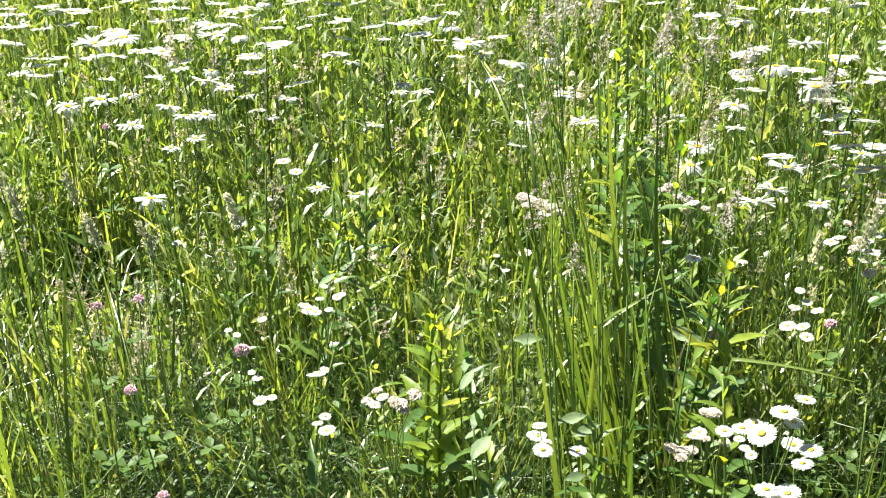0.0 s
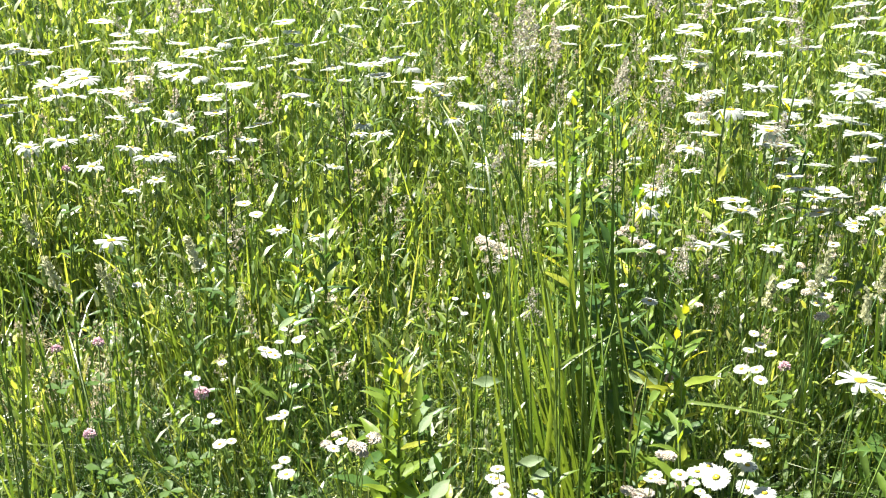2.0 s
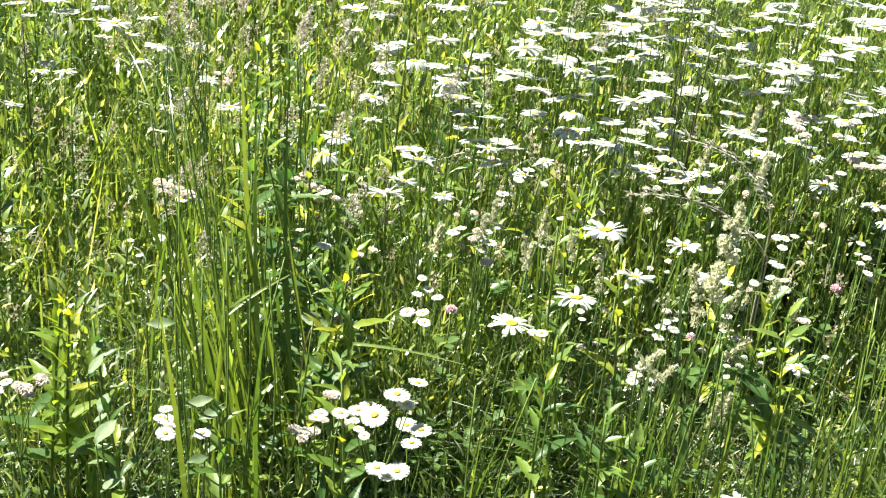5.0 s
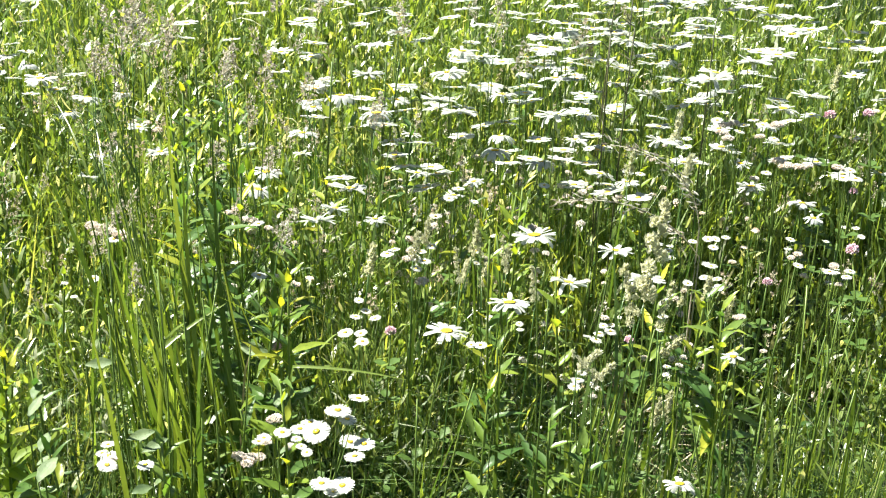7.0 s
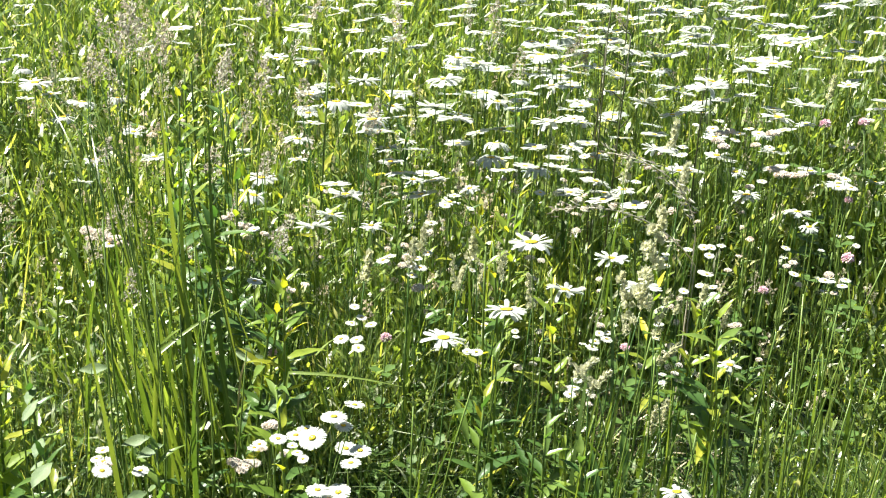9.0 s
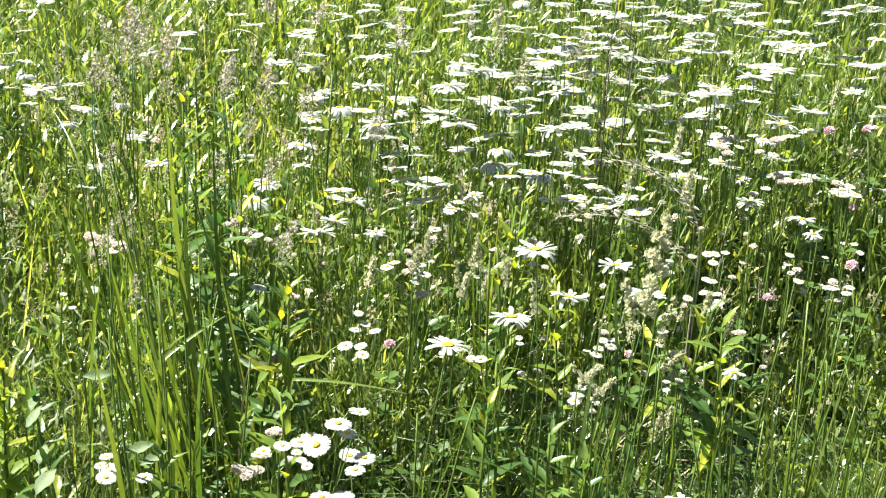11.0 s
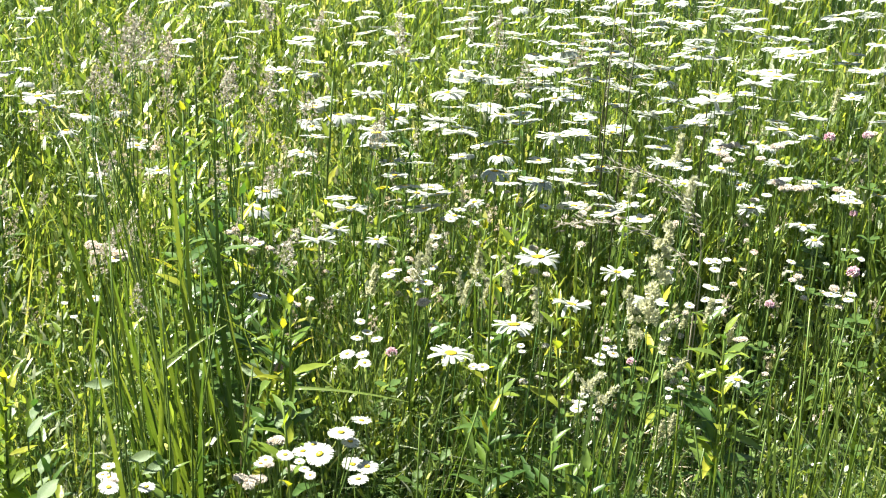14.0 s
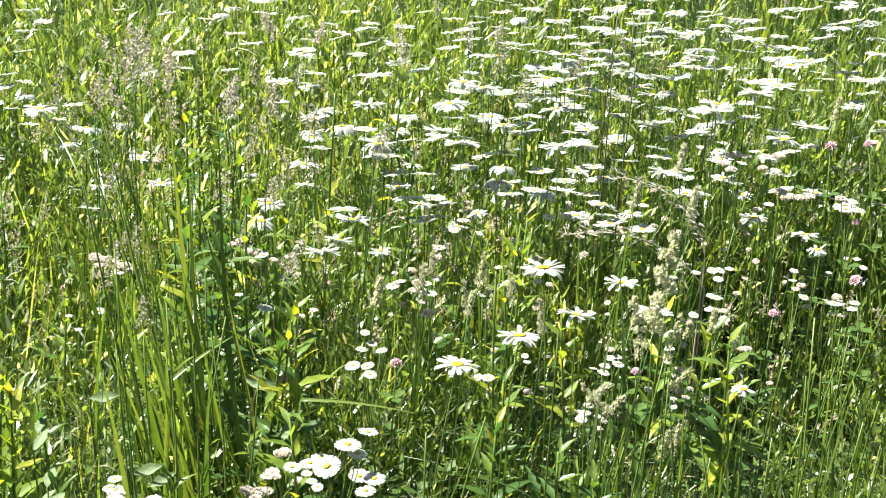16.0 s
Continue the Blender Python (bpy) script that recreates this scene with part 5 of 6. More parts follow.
fleabane(-0.468, 1.739, [(-0.460, 1.784, 0.467, 0.018), (-0.455, 1.721, 0.489, 0.014), (-0.445, 1.765, 0.461, 0.018), (-0.424, 1.728, 0.477, 0.018), (-0.411, 1.710, 0.482, 0.018), (-0.422, 1.720, 0.465, 0.017), (-0.390, 1.680, 0.490, 0.014), (-0.373, 1.692, 0.493, 0.012), (-0.580, 1.672, 0.463, 0.013)], pale=0.7, label="cluster of white and pinkish faded fleabane heads")
fleabane(-0.296, 1.728, [(-0.237, 1.705, 0.457, 0.021), (-0.195, 1.734, 0.450, 0.015), (-0.437, 1.685, 0.435, 0.015)])
fleabane(-0.190, 1.835, [(-0.197, 1.846, 0.439, 0.021), (-0.196, 1.885, 0.438, 0.021), (-0.201, 1.715, 0.450, 0.018)], pale=0.6)
red_clover(-1.065, 1.421, 0.378, 0.016)
red_clover(-1.112, 1.395, 0.374, 0.014)
red_clover(-0.921, 1.424, 0.327, 0.022)
red_clover(-1.001, 1.290, 0.331, 0.017)
red_clover(-0.849, 1.115, 0.333, 0.014)
red_clover(-0.342, 1.516, 0.407, 0.014)
red_clover(-0.222, 1.655, 0.368, 0.017)
red_clover(0.087, 1.651, 0.389, 0.014)
red_clover(0.388, 1.881, 0.441, 0.020)
red_clover(0.258, 1.718, 0.456, 0.014)
red_clover(0.375, 2.161, 0.541, 0.019)
red_clover(0.434, 2.172, 0.545, 0.017)
red_clover(0.398, 1.996, 0.483, 0.014)
red_clover(-1.291, 1.713, 0.477, 0.014)
leafy_shoot(-0.669, 1.451, 0.402, leaves=26, long=1.30, fresh=0.9)
leafy_shoot(-0.735, 1.391, 0.397, leaves=12, long=0.72, fresh=0.9)
leafy_shoot(-0.749, 1.346, 0.404, leaves=12, long=0.72, fresh=0.9)
leafy_shoot(-0.763, 1.469, 0.395, leaves=12, long=0.72, fresh=0.9)
leafy_shoot(-0.504, 1.578, 0.402, leaves=24, long=1.17, fresh=0.8)
leafy_shoot(-0.412, 1.429, 0.360, leaves=16, long=1.04, fresh=0.5)
leafy_shoot(-0.367, 1.435, 0.363, leaves=16, long=1.04, fresh=0.5)
leafy_shoot(-0.326, 1.516, 0.523, leaves=20, long=1.37, fresh=0.8, yellow=2)
leafy_shoot(-0.328, 1.503, 0.495, leaves=20, long=1.37, fresh=0.8, yellow=2)
leafy_shoot(-0.340, 1.500, 0.460, leaves=18, long=1.30, fresh=0.5)
leafy_shoot(-0.299, 1.353, 0.458, leaves=18, long=1.30, fresh=0.5)
leafy_shoot(-0.399, 1.654, 0.408, leaves=14, long=1.43, fresh=0.1)
leafy_shoot(-0.446, 1.740, 0.386, leaves=14, long=1.43, fresh=0.1)
leafy_shoot(-0.897, 1.680, 0.452, leaves=20, long=1.17, fresh=0.4)
leafy_shoot(-0.859, 1.687, 0.460, leaves=20, long=1.17, fresh=0.4)
leafy_shoot(-0.841, 1.574, 0.467, leaves=20, long=1.17, fresh=0.4)
leafy_shoot(-0.871, 1.610, 0.479, leaves=10, long=1.04, fresh=0.8, yellow=2)
leafy_shoot(-0.608, 2.069, 0.574, leaves=20, long=1.17, fresh=0.7)
leafy_shoot(-0.545, 2.028, 0.570, leaves=20, long=1.17, fresh=0.7)
leafy_shoot(-0.573, 1.853, 0.586, leaves=20, long=1.17, fresh=0.7)
leafy_shoot(-0.372, 2.010, 0.617, leaves=12, long=1.17, fresh=0.9, yellow=3)
leafy_shoot(-0.308, 2.117, 0.604, leaves=12, long=1.17, fresh=0.9, yellow=3)
leafy_shoot(-0.284, 2.093, 0.602, leaves=12, long=1.17, fresh=0.9, yellow=3)
leafy_shoot(-0.514, 1.981, 0.565, leaves=16, long=1.17, fresh=0.7, yellow=2)
leafy_shoot(-0.530, 1.834, 0.549, leaves=16, long=1.17, fresh=0.7, yellow=2)
leafy_shoot(-0.431, 1.701, 0.556, leaves=16, long=1.17, fresh=0.7, yellow=2)
leafy_shoot(-0.500, 1.668, 0.517, leaves=18, long=1.56, fresh=0.1)
leafy_shoot(-0.445, 1.645, 0.524, leaves=18, long=1.56, fresh=0.1)
leafy_shoot(-0.080, 1.848, 0.500, leaves=12, long=1.17, fresh=0.9, yellow=2)
leafy_shoot(-0.065, 1.873, 0.485, leaves=12, long=1.17, fresh=0.9, yellow=2)
leafy_shoot(-0.094, 1.710, 0.494, leaves=12, long=1.17, fresh=0.6, yellow=3)
leafy_shoot(-0.101, 1.681, 0.500, leaves=12, long=1.17, fresh=0.6, yellow=3)
leafy_shoot(-0.016, 1.717, 0.457, leaves=16, long=1.30, fresh=0.8, yellow=2)
leafy_shoot(0.122, 1.740, 0.465, leaves=16, long=1.30, fresh=0.8, yellow=2)
leafy_shoot(0.196, 1.622, 0.459, leaves=24, long=1.43, fresh=0.6)
leafy_shoot(-0.003, 1.495, 0.355, leaves=14, long=1.2, fresh=0.2)
leafy_shoot(0.040, 1.475, 0.335, leaves=14, long=1.2, fresh=0.2)
leafy_shoot(-0.079, 1.619, 0.378, leaves=14, long=1.2, fresh=0.25, yellow=1)
leafy_shoot(-0.078, 1.491, 0.391, leaves=14, long=1.2, fresh=0.25, yellow=1)
leafy_shoot(-0.085, 1.857, 0.515, leaves=16, long=1.17, fresh=0.9)
leafy_shoot(-0.071, 1.835, 0.514, leaves=16, long=1.17, fresh=0.9)
leafy_shoot(-0.688, 1.533, 0.359, leaves=15, long=1.05, fresh=0.45)
leafy_shoot(-0.625, 1.440, 0.396, leaves=15, long=1.05, fresh=0.45)
leafy_shoot(-0.553, 1.306, 0.367, leaves=12, long=1.2, fresh=0.2)
leafy_shoot(-0.438, 1.354, 0.360, leaves=12, long=1.2, fresh=0.2)
leafy_shoot(-0.585, 2.026, 0.594, leaves=18, long=1.17, fresh=0.6)
leafy_shoot(-0.570, 2.074, 0.569, leaves=18, long=1.17, fresh=0.6)
leafy_shoot(-0.514, 1.998, 0.579, leaves=18, long=1.17, fresh=0.6)
leafy_shoot(-0.561, 1.883, 0.601, leaves=18, long=1.17, fresh=0.6)
leafy_shoot(-0.459, 1.839, 0.512, leaves=14, long=1.30, fresh=0.3, yellow=2)
leafy_shoot(-0.564, 2.047, 0.473, leaves=14, long=1.30, fresh=0.3, yellow=2)
leafy_shoot(-0.572, 1.886, 0.460, leaves=14, long=1.30, fresh=0.3, yellow=2)
seed_grass(-0.979, 1.544, 0.488, kind="pale", size=1.0, tip=25, way=-70)
seed_grass(-1.193, 1.493, 0.513, kind="pale", size=1.0, tip=25, way=-70)
seed_grass(-1.319, 1.511, 0.494, kind="pale", size=1.0, tip=25, way=-70)
seed_grass(-1.260, 1.456, 0.497, kind="pale", size=1.0, tip=25, way=-70)
seed_grass(-1.099, 1.400, 0.507, kind="pale", size=1.0, tip=25, way=-70)
seed_grass(-1.044, 1.434, 0.489, kind="pale", size=1.0, tip=25, way=-70)
seed_grass(-0.905, 1.511, 0.443, kind="pale", size=0.7)
seed_grass(-1.094, 2.014, 0.450, kind="pale", size=0.7)
seed_grass(-1.483, 2.309, 0.446, kind="pale", size=0.7)
seed_grass(-0.486, 1.820, 0.705, kind="brown", size=0.77)
seed_grass(-0.426, 1.816, 0.706, kind="brown", size=0.77)
seed_grass(-0.396, 1.936, 0.636, kind="brown", size=0.68)
seed_grass(-0.277, 1.830, 0.651, kind="brown", size=0.68)
seed_grass(-0.487, 1.954, 0.594, kind="brown", size=0.68)
seed_grass(-0.458, 1.678, 0.625, kind="brown", size=0.68)
seed_grass(-0.621, 1.716, 0.513, kind="brown", size=0.59, tip=30)
seed_grass(-0.442, 1.883, 0.541, kind="brown", size=0.59)
seed_grass(-0.348, 1.569, 0.565, kind="brown", size=0.59)
seed_grass(-0.443, 1.732, 0.537, kind="brown", size=0.59)
seed_grass(0.042, 1.452, 0.473, kind="pale", size=0.8, tip=40)
seed_grass(0.078, 1.728, 0.457, kind="pale", size=0.8, tip=40)
seed_grass(0.122, 1.542, 0.469, kind="pale", size=0.8, tip=40)
seed_grass(0.024, 1.488, 0.468, kind="pale", size=0.8, tip=40)
seed_grass(-0.124, 1.700, 0.509, kind="pale", size=0.9)
seed_grass(-0.198, 1.672, 0.510, kind="pale", size=0.9)
seed_grass(-0.196, 1.768, 0.488, kind="pale", size=0.9)
seed_grass(-0.249, 1.632, 0.504, kind="pale", size=0.9)
seed_grass(0.138, 1.586, 0.360, kind="pale", size=0.9)
seed_grass(0.123, 1.559, 0.364, kind="pale", size=0.9)
seed_grass(0.181, 1.727, 0.455, kind="pale", size=0.8)
seed_grass(0.154, 1.748, 0.437, kind="pale", size=0.8)
seed_grass(0.213, 1.725, 0.431, kind="pale", size=0.8)
seed_grass(-0.141, 1.769, 0.431, kind="pale", size=0.8)
seed_grass(-0.114, 1.752, 0.436, kind="pale", size=0.8)
seed_grass(-0.087, 1.792, 0.449, kind="pale", size=0.8)
seed_grass(0.135, 1.985, 0.590, kind="pale", size=0.9)
seed_grass(0.140, 1.752, 0.614, kind="pale", size=0.9)
seed_grass(0.068, 1.792, 0.603, kind="pale", size=0.9)
seed_grass(0.387, 2.249, 0.597, kind="pale", size=0.9)
seed_grass(-0.100, 2.081, 0.663, kind="brown", size=0.68)
seed_grass(-0.170, 2.462, 0.639, kind="brown", size=0.68)
seed_grass(-0.655, 1.953, 0.734, kind="brown", size=0.94)
seed_grass(-0.663, 1.926, 0.724, kind="brown", size=0.94)
seed_grass(-0.657, 1.837, 0.689, kind="brown", size=0.64)
seed_grass(-0.694, 1.897, 0.675, kind="brown", size=0.64)
seed_grass(-0.576, 1.848, 0.660, kind="brown", size=0.64)
seed_grass(-0.512, 1.927, 0.658, kind="brown", size=0.64)
seed_grass(-0.343, 2.440, 0.632, kind="brown", size=0.64)
seed_grass(-0.683, 1.878, 0.552, kind="brown", size=0.68, tip=25)
seed_grass(-0.439, 1.871, 0.558, kind="brown", size=0.68, tip=25)
seed_grass(-0.361, 1.617, 0.570, kind="brown", size=0.68, tip=25)
seed_grass(-0.586, 1.566, 0.550, kind="brown", size=0.68, tip=25)
tall_tussock(-0.452, 1.400, 0.62, culms=8, blades=21, reach=0.08, heads=False)
tall_tussock(-1.081, 1.214, 0.66, culms=8, blades=6, reach=0.08, heads=False)
tall_tussock(0.298, 1.566, 0.52, culms=6, blades=25, reach=0.09, heads=False)
tall_tussock(0.378, 1.620, 0.56, culms=6, blades=21, reach=0.10, heads=False)
tall_tussock(0.096, 1.456, 0.52, culms=4, blades=12, reach=0.05, heads=False)
seed_grass(0.097, 1.570, 0.626, kind="full", size=1.1, tip=5)
seed_grass(0.088, 1.561, 0.545, kind="full", size=0.65, tip=14, way=-90)
seed_grass(0.120, 1.616, 0.496, kind="full", size=0.55, tip=14, way=60)
seed_grass(0.053, 1.439, 0.496, kind="full", size=0.4, tip=60, way=-60)
seed_grass(-0.113, 1.692, 0.523, kind="full", size=0.4, tip=10, way=-60)
seed_grass(-0.076, 1.662, 0.514, kind="full", size=0.4, tip=10, way=-60)
seed_grass(-0.126, 1.572, 0.538, kind="full", size=0.4, tip=10, way=-60)
seed_grass(-0.034, 1.598, 0.510, kind="full", size=0.4, tip=10, way=-60)
bent_blade((-0.351, 1.541, 0.300), (-0.306, 1.450, 0.420), (-0.173, 1.461, 0.410), 0.0045)
bent_blade((-0.472, 1.426, 0.360), (-0.446, 1.401, 0.460), (-0.413, 1.386, 0.500), 0.007)
bent_blade((-0.469, 1.575, 0.300), (-0.471, 1.450, 0.420), (-0.404, 1.516, 0.460), 0.006)
drooping_grass((0.172, 1.771, 0.460), (0.087, 1.678, 0.560), (-0.015, 1.703, 0.550))
drooping_grass((0.168, 1.772, 0.500), (0.126, 1.711, 0.600), (0.042, 1.740, 0.620))
dark_stalk((0.031, 2.123, 0.660))
dark_stalk((0.060, 2.163, 0.660))
dark_stalk((0.062, 2.319, 0.680))
dark_stalk((0.043, 2.333, 0.680))
dark_stalk((0.209, 2.283, 0.640))
dark_stalk((-0.935, 1.948, 0.560))
dark_stalk((-1.110, 1.881, 0.560))
pale_herb((-0.433, 1.363, 0.360), (-0.461, 1.344, 0.351), 0)
pale_herb((-0.544, 1.251, 0.360), (-0.534, 1.282, 0.384), 1)
pale_herb((-0.604, 1.374, 0.360), (-0.599, 1.408, 0.382), 2)
pale_herb((-0.368, 1.582, 0.360), (-0.413, 1.586, 0.367), 0)
pale_herb((-0.328, 1.452, 0.360), (-0.325, 1.484, 0.379), 1)
pale_herb((-0.479, 1.856, 0.360), (-0.494, 1.896, 0.375), 2)
pale_herb((-0.452, 1.376, 0.360), (-0.483, 1.360, 0.356), 0)
pale_herb((-0.563, 1.308, 0.360), (-0.565, 1.335, 0.379), 1)
pale_herb((-0.353, 1.573, 0.360), (-0.395, 1.573, 0.368), 2)
pale_herb((-0.862, 1.593, 0.360), (-0.857, 1.625, 0.373), 0)
pale_herb((-0.615, 1.417, 0.360), (-0.618, 1.444, 0.377), 1)
pale_herb((-0.319, 1.466, 0.360), (-0.315, 1.489, 0.374), 2)
pale_herb((-0.552, 1.523, 0.360), (-0.588, 1.511, 0.360), 0)
pale_herb((-0.439, 1.250, 0.360), (-0.418, 1.264, 0.366), 1)
pale_herb((-0.480, 1.838, 0.400), (-0.498, 1.853, 0.408), 0)
pale_herb((-0.839, 1.489, 0.400), (-0.828, 1.521, 0.414), 2)
leafy_shoot(-0.639, 1.382, 0.452, leaves=26, long=1.5, fresh=0.85)
leafy_shoot(-0.621, 1.364, 0.445, leaves=26, long=1.5, fresh=0.85)
leafy_shoot(0.180, 1.690, 0.445, leaves=20, long=1.25, fresh=0.5)

# ---- broad upright leaves, trefoils and a dry blade ----
for px, py, pz, green in ((-0.011, 1.587, 0.33, 0.1), (0.011, 1.570, 0.30, 0.7), (0.200, 1.626, 0.33, 0.5), (0.226, 1.583, 0.31, 0.6), (0.099, 1.540, 0.32, 0.3), (-0.091, 1.643, 0.31, 0.2), (0.061, 1.533, 0.30, 0.2), (-0.664, 1.522, 0.32, 0.7), (-0.601, 1.413, 0.30, 0.5), (-0.78, 1.30, 0.28, 0.6), (-0.30, 1.36, 0.30, 0.3)):
    lance_herb(px, py, pz, green)
for px, py, pz in ((-0.222, 1.577, 0.24), (-0.205, 1.605, 0.25), (0.047, 1.599, 0.23), (-0.300, 1.523, 0.24), (-0.083, 1.673, 0.25), (0.164, 1.877, 0.28), (0.356, 2.401, 0.40), (0.402, 2.193, 0.38), (0.350, 2.048, 0.38), (0.405, 1.901, 0.36), (-0.95, 1.37, 0.24), (-1.05, 1.31, 0.22)):
    clover_leaves(px, py, pz)
for px, py, pz in ((-0.728, 2.083, 0.68), (-0.674, 1.998, 0.68), (-0.699, 1.899, 0.66), (-0.679, 2.096, 0.66), (-0.649, 1.883, 0.65), (-0.636, 2.041, 0.67), (-0.716, 2.158, 0.68), (-0.520, 1.970, 0.66), (-0.294, 2.203, 0.67), (-0.154, 2.241, 0.66)):
    seed_grass(px, py, pz, kind="brown", size=rng.uniform(0.6, 0.85), tip=rng.uniform(5, 25), way=rng.uniform(-120, 60))
bent_blade((-0.395, 1.517, 0.320), (-0.372, 1.480, 0.390), (-0.358, 1.465, 0.430), 0.0026, STRAW)

# ---- the tall tussock, blown over to one side ----
tall_tussock(-0.395, 1.483, 0.78, culms=4, blades=24, reach=0.09, lean=(-0.18, 0.0))
tall_tussock(-0.457, 1.554, 0.82, culms=5, blades=23, reach=0.09, lean=(-0.16, 0.0))
tall_tussock(-0.425, 1.600, 0.70, culms=3, blades=18, reach=0.11, heads=False, lean=(-0.15, 0.0))

# ---- broad upright blades standing singly ----
tall_tussock(-0.10, 1.43, 0.53, culms=2, blades=7, reach=0.12, heads=False)
tall_tussock(0.00, 1.47, 0.55, culms=2, blades=7, reach=0.12, heads=False)
tall_tussock(0.11, 1.42, 0.50, culms=2, blades=7, reach=0.12, heads=False)
tall_tussock(0.23, 1.52, 0.52, culms=2, blades=8, reach=0.12, heads=False)

# ---- more daisies crowding together ----
for px, py, _ in wedge(26, 1.98, 2.5, -6, 8, True):
    daisy(px, py, rng.uniform(0.45, 0.55), rng.uniform(0.042, 0.054), 5, -20, near=False)

# ---- tufts of grass ----


def tuft_mesh(name, seed, n, spread, lean):
    """Grass blades that spring from one root."""
    r = np.random.default_rng(seed)
    base = np.concatenate([r.normal(0, spread, (n, 2)), np.zeros((n, 1))], 1)
    v, f = strip_set(base, r.uniform(0.16, 0.38, n), r.uniform(0.0045, 0.0100, n), r.uniform(0, 2 * np.pi, n), r.uniform(*lean, n), r.uniform(0, 1, n) ** 1.6 * 0.45, 5, r.normal(0, 1.2, n), belly=0.35)
    return mesh_from(name, v, [f], GRASS)


HEARTS = [tuft_mesh("heart", 60 + k, 12 + 2 * (k % 3), 0.010, (0.0, 0.16)) for k in range(8)]
SKIRTS = [tuft_mesh("skirt", 80 + k, 8 + 2 * (k % 3), 0.018, (0.12, 0.40)) for k in range(8)]
TUFT_WORDS = ("tuft of upright sunlit green meadow grass", "tuft of broad bright green grass blades", "loose tuft of green grass with bending tips")
for k, (px, py, pz) in enumerate(wedge(165, 1.1, 2.35, -43, 14)):
    scale, wide = float(growth(px, py)) * rng.uniform(0.85, 1.1), float(np.interp(math.hypot(px, py), [1.3, 2.2], [0.6, 1.0]))
    tuft = tagged(new("grass_tuft"), TUFT_WORDS[k % 3], "grass", "grass tufts in the meadow")
    tuft.matrix_basis = pose(px, py, pz, 0, 0, rng.uniform(0, 360))
    size = Matrix.Diagonal((wide, wide, scale, 1))
    obj("heart", HEARTS[k % 8], tuft, size)
    obj("skirt", SKIRTS[(k // 2) % 8], tuft, Matrix.Rotation(rng.uniform(0, 6.28), 4, "Z") @ size)

# ---- more leafy herbs, scattered ----
for px, py, _ in wedge(30, 1.75, 2.7, -36, 4):
    leafy_shoot(px, py, rng.uniform(0.28, 0.50), leaves=int(rng.integers(12, 19)), long=rng.uniform(0.75, 1.1), fresh=rng.uniform(0.2, 0.9), lean=0.02)

# ---- more fleabane, scattered ----
spots = wedge(24, 1.72, 2.5, -3, 12)
for k, (px, py, _) in enumerate(spots):
    hz = rng.uniform(0.36, 0.47)
    heads = [(px + rng.normal(0, 0.022), py + rng.normal(0, 0.022), hz + rng.normal(0, 0.014), rng.uniform(0.010, 0.017)) for _ in range(int(rng.integers(3, 6)))]
    fleabane(px, py, heads, 0.45 if k % 2 else 0.1)

# ---- daisies farther out in the meadow ----


def far_daisies(n, r0, r1, a0, a1, group_name, label):
    """Many daisies too far off to count, as one sheet of flowers on stems."""
    p = wedge(n, r0, r1, a0, a1, True)
    n = len(p)
    h = rng.uniform(0.44, 0.57, n)
    v1, f1 = strip_set(p, h, np.full(n, 0.0022), rng.uniform(0, 6.28, n), np.full(n, 0.03), np.zeros(n), 3, np.full(n, 2.0), 0.3)
    tagged(obj(group_name + "_stems", mesh_from("stems", v1, [f1], CULM)), "thin green daisy stems", "stems", kind="stuff")
    for mesh_set, mat, tag, words in ((FAR_RINGS, PETAL, "_petals", label), (FAR_DISCS, DISC, "_discs", "yellow discs of distant daisies")):
        pcs = []
        for k in range(n):
            me = mesh_set[k % len(mesh_set)]
            co = np.array([v.co for v in me.vertices])
            size = (0.0190 + 0.007 * ((k * 37 % 101) / 101)) * (0.23 if tag == "_discs" else 1.0)
            m = np.array(facing((0, 0, 0), 12 + 6 * math.sin(k * 1.7), -20 + 40 * math.sin(k * 2.9), k * 1.1).to_3x3())
            top = p[k] + np.array([0, 0, h[k] * 0.985])
            pcs.append((co * size @ m.T + top, [tuple(q.vertices) for q in me.polygons]))
        v, f = joined(pcs)
        tagged(obj(group_name + tag, mesh_from(tag[1:], v, f, mat)), words, "flowers", kind="stuff")




def plain_ring(seed, n=18):
    """A coarse ring of petals, unit radius, for flowers far off."""
    r = np.random.default_rng(seed)
    pcs = []
    for k in range(n):
        q, ln, up = 2 * math.pi * k / n + r.normal(0, 0.05), r.uniform(0.85, 1.05), r.normal(0.04, 0.08)
        rows = [(0.2, 0.07, 0.0), (0.55 * ln, 0.16, 0.4 * up), (0.86 * ln, 0.17, 0.55 * up), (ln, 0.09, 0.5 * up)]
        vs = [(rr * math.cos(q) - sg * w * math.sin(q), rr * math.sin(q) + sg * w * math.cos(q), z) for rr, w, z in rows for sg in (-1, 1)]
        pcs.append((vs, [(0, 1, 3, 2), (2, 3, 5, 4), (4, 5, 7, 6)]))
    v, f = joined(pcs)
    return mesh_from("petals", v, f, PETAL)


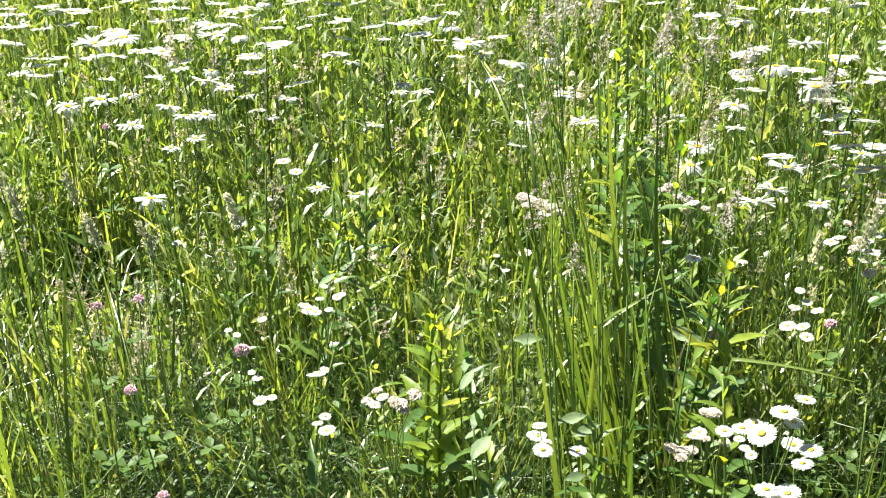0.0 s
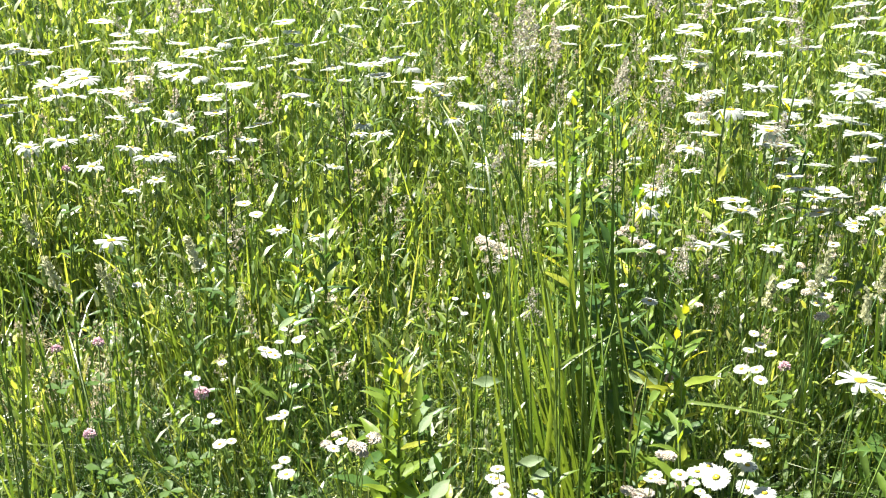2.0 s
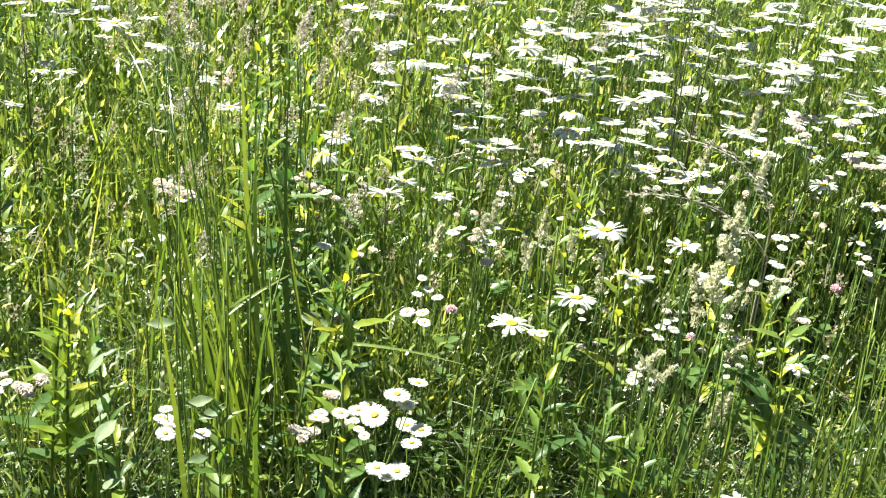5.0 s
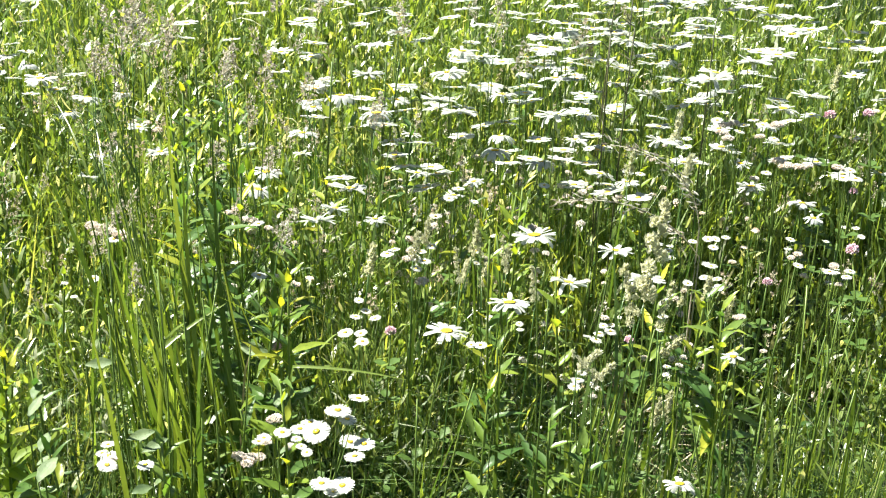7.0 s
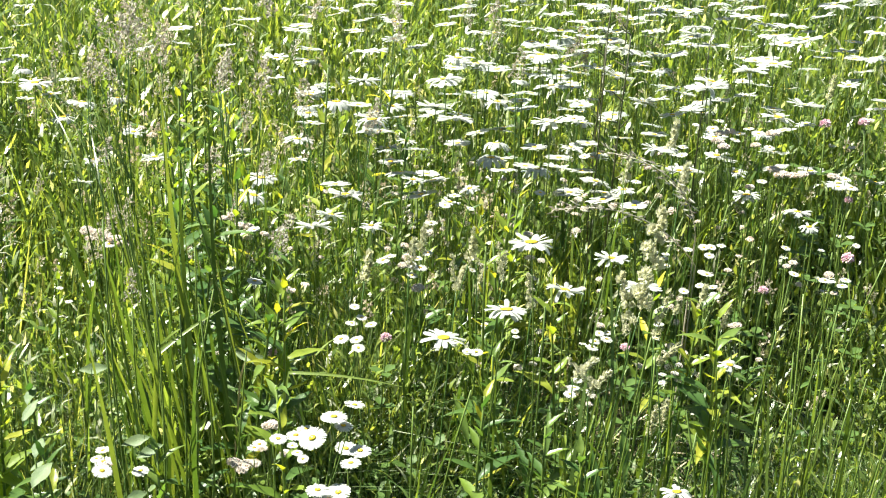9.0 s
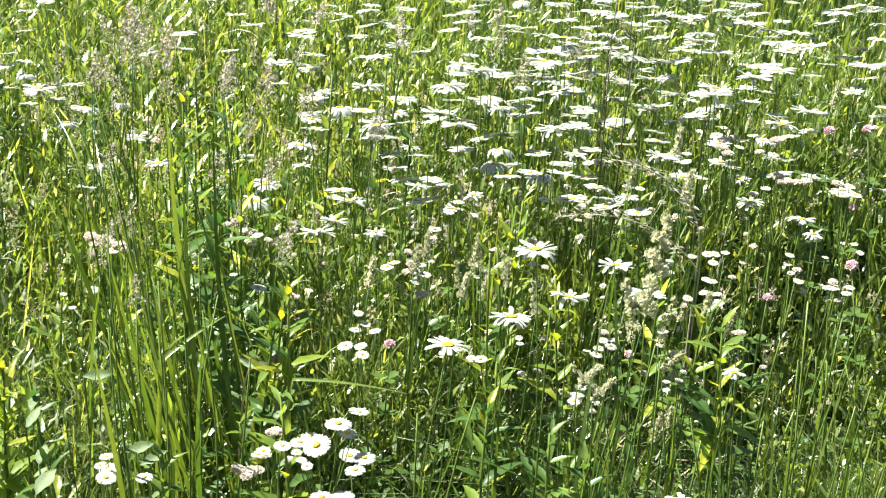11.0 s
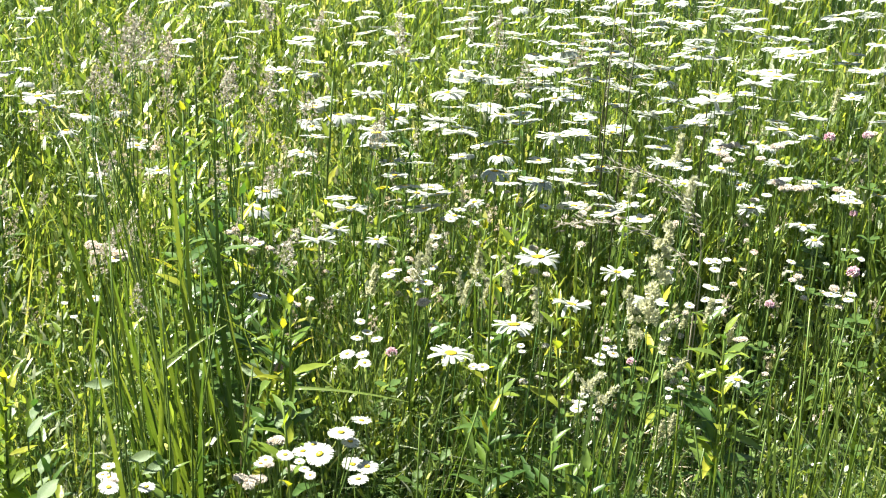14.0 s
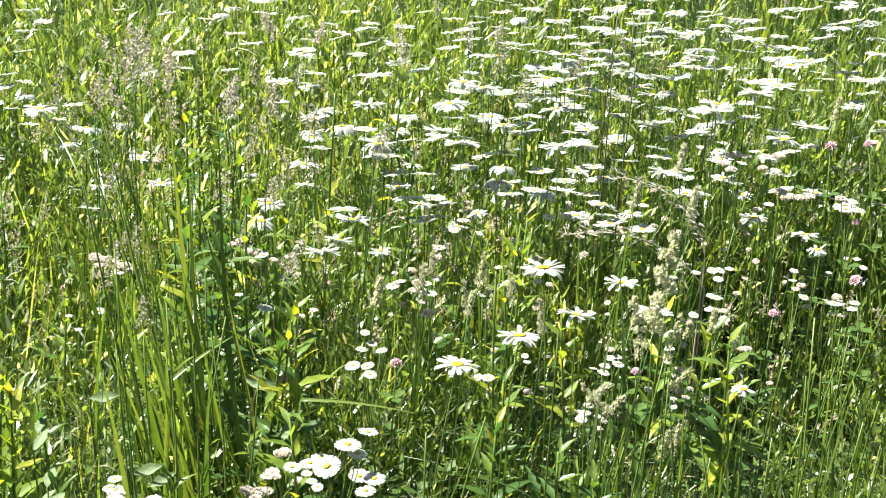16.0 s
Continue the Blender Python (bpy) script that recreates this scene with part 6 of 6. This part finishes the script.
FAR_RINGS = [plain_ring(40 + k) for k in range(4)]
FAR_DISCS = [dome_mesh("disc", 1.0, 0.20, DISC, 0.06, 9, 2, 6)]
far_daisies(170, 4.4, 8.5, *VIEW, "far_daisies", "white petals of distant daisies over the meadow")
far_daisies(700, 1.0, 6.2, VIEW[1] + 6, 354 + VIEW[0], "outer_daisies", "white petals of daisies round about")
far_daisies(135, 1.88, 2.75, -7, 6.5, "crowded_daisies", "white petals of daisies standing close together")
far_daisies(34, 2.25, 2.75, -38, -24, "loose_daisies", "white petals of daisies standing loosely together")
far_daisies(300, 2.6, 4.9, -6, 15, "thick_daisies", "white petals of daisies crowding together in the meadow")
far_daisies(190, 2.8, 4.9, -44, -14, "scattered_daisies", "white petals of daisies scattered in the meadow")


# ---- small fading fleabane heads among the grass, past counting ----


def small_heads(clumps, each, r0, r1, a0, a1, tall, spread, words):
    """Clumps of small pale flower heads, each on a thin stem of its own."""
    centres = np.asarray(wedge(clumps, r0, r1, a0, a1, True))
    p = np.repeat(centres, each, axis=0)
    p[:, :2] += rng.normal(0, spread, (len(p), 2))
    n = len(p)
    h = np.repeat(rng.uniform(*tall, len(centres)), each) + rng.normal(0, 0.022, n)
    v, f = strip_set(p, h, np.full(n, 0.0013), rng.uniform(0, 6.28, n), np.full(n, 0.02), np.zeros(n), 3, np.full(n, 2.0), 0.3)
    tagged(obj("fleabane_stems", mesh_from("stems", v, [f], CULM)), "thin green stems of small fleabane", "stems", kind="stuff")
    pcs = []
    for k in range(n):
        me = SMALL_HEADS[k % len(SMALL_HEADS)]
        m = np.array(facing((0, 0, 0), rng.uniform(0, 20), rng.uniform(0, 360), k * 1.3).to_3x3()) * rng.uniform(0.0042, 0.0080)
        co = np.array([q.co for q in me.vertices]) @ m.T + p[k] + np.array([0, 0, h[k] * 0.985])
        pcs.append((co, [tuple(q.vertices) for q in me.polygons]))
    v, f = joined(pcs)
    tagged(obj("fleabane_heads", mesh_from("heads", v, f, FADED, False)), words, "flowers", kind="stuff")


SMALL_HEADS = [floret_ball(30 + k, FADED, squat, 26, 0.30) for k, squat in enumerate((0.45, 0.6, 0.8))]
small_heads(26, 6, 1.68, 2.3, -6, 11, (0.27, 0.42), 0.026, "small fading pinkish white fleabane heads among the grass")
small_heads(14, 5, 1.8, 2.4, -22, -8, (0.28, 0.42), 0.030, "small pale fleabane heads scattered among the grass")

# ---- flowering grass farther out ----


def far_panicles(n, r0, r1, a0, a1, tall, heads, mat, words):
    """Feathery grass heads on thin stems, too many and too far off to count."""
    p = clumped(wedge(n, r0, r1, a0, a1), 0.75, 7)
    n = len(p)
    p[:, :2] += rng.normal(0, 0.04, (n, 2))
    h = rng.uniform(*tall, n)
    v, f = strip_set(p, h, np.full(n, 0.0014), rng.uniform(0, 6.28, n), np.full(n, 0.02), np.zeros(n), 3, np.full(n, 2.0), 0.3)
    tagged(obj("far_grass_stems", mesh_from("stems", v, [f], CULM)), "thin stems of flowering grass", "stems", kind="stuff")
    pcs = []
    for k in range(n):
        me = heads[k % len(heads)]
        m = np.array(facing((0, 0, 0), rng.uniform(0, 35), rng.uniform(0, 360), k * 1.3).to_3x3()) * rng.uniform(0.5, 0.9)
        co = np.array([q.co for q in me.vertices]) @ m.T + p[k] + np.array([0, 0, h[k] * 0.97])
        pcs.append((co, [tuple(q.vertices) for q in me.polygons]))
    v, f = joined(pcs)
    tagged(obj("far_grass_heads", mesh_from("heads", v, f, mat, False)), words, "grass", kind="stuff")


SPARSE_HEADS = [panicle_mesh("panicle", SEED_BROWN, 9, 8, 0.012, 0.075, s, 0.008, 0.0085) for s in (7, 8)]
FINE_HEADS = [panicle_mesh("panicle", SEED_BEIGE, 6, 5, 0.010, 0.05, s, 0.007, 0.0058) for s in (9, 10, 11)]
far_panicles(150, 2.3, 5.2, -40, 14, (0.40, 0.60), SPARSE_HEADS, SEED_BROWN, "pinkish brown feathery heads of flowering grass")
far_panicles(430, 1.75, 3.1, -42, 13, (0.26, 0.44), FINE_HEADS, SEED_BEIGE, "small airy beige heads of fine grasses among the leaves")
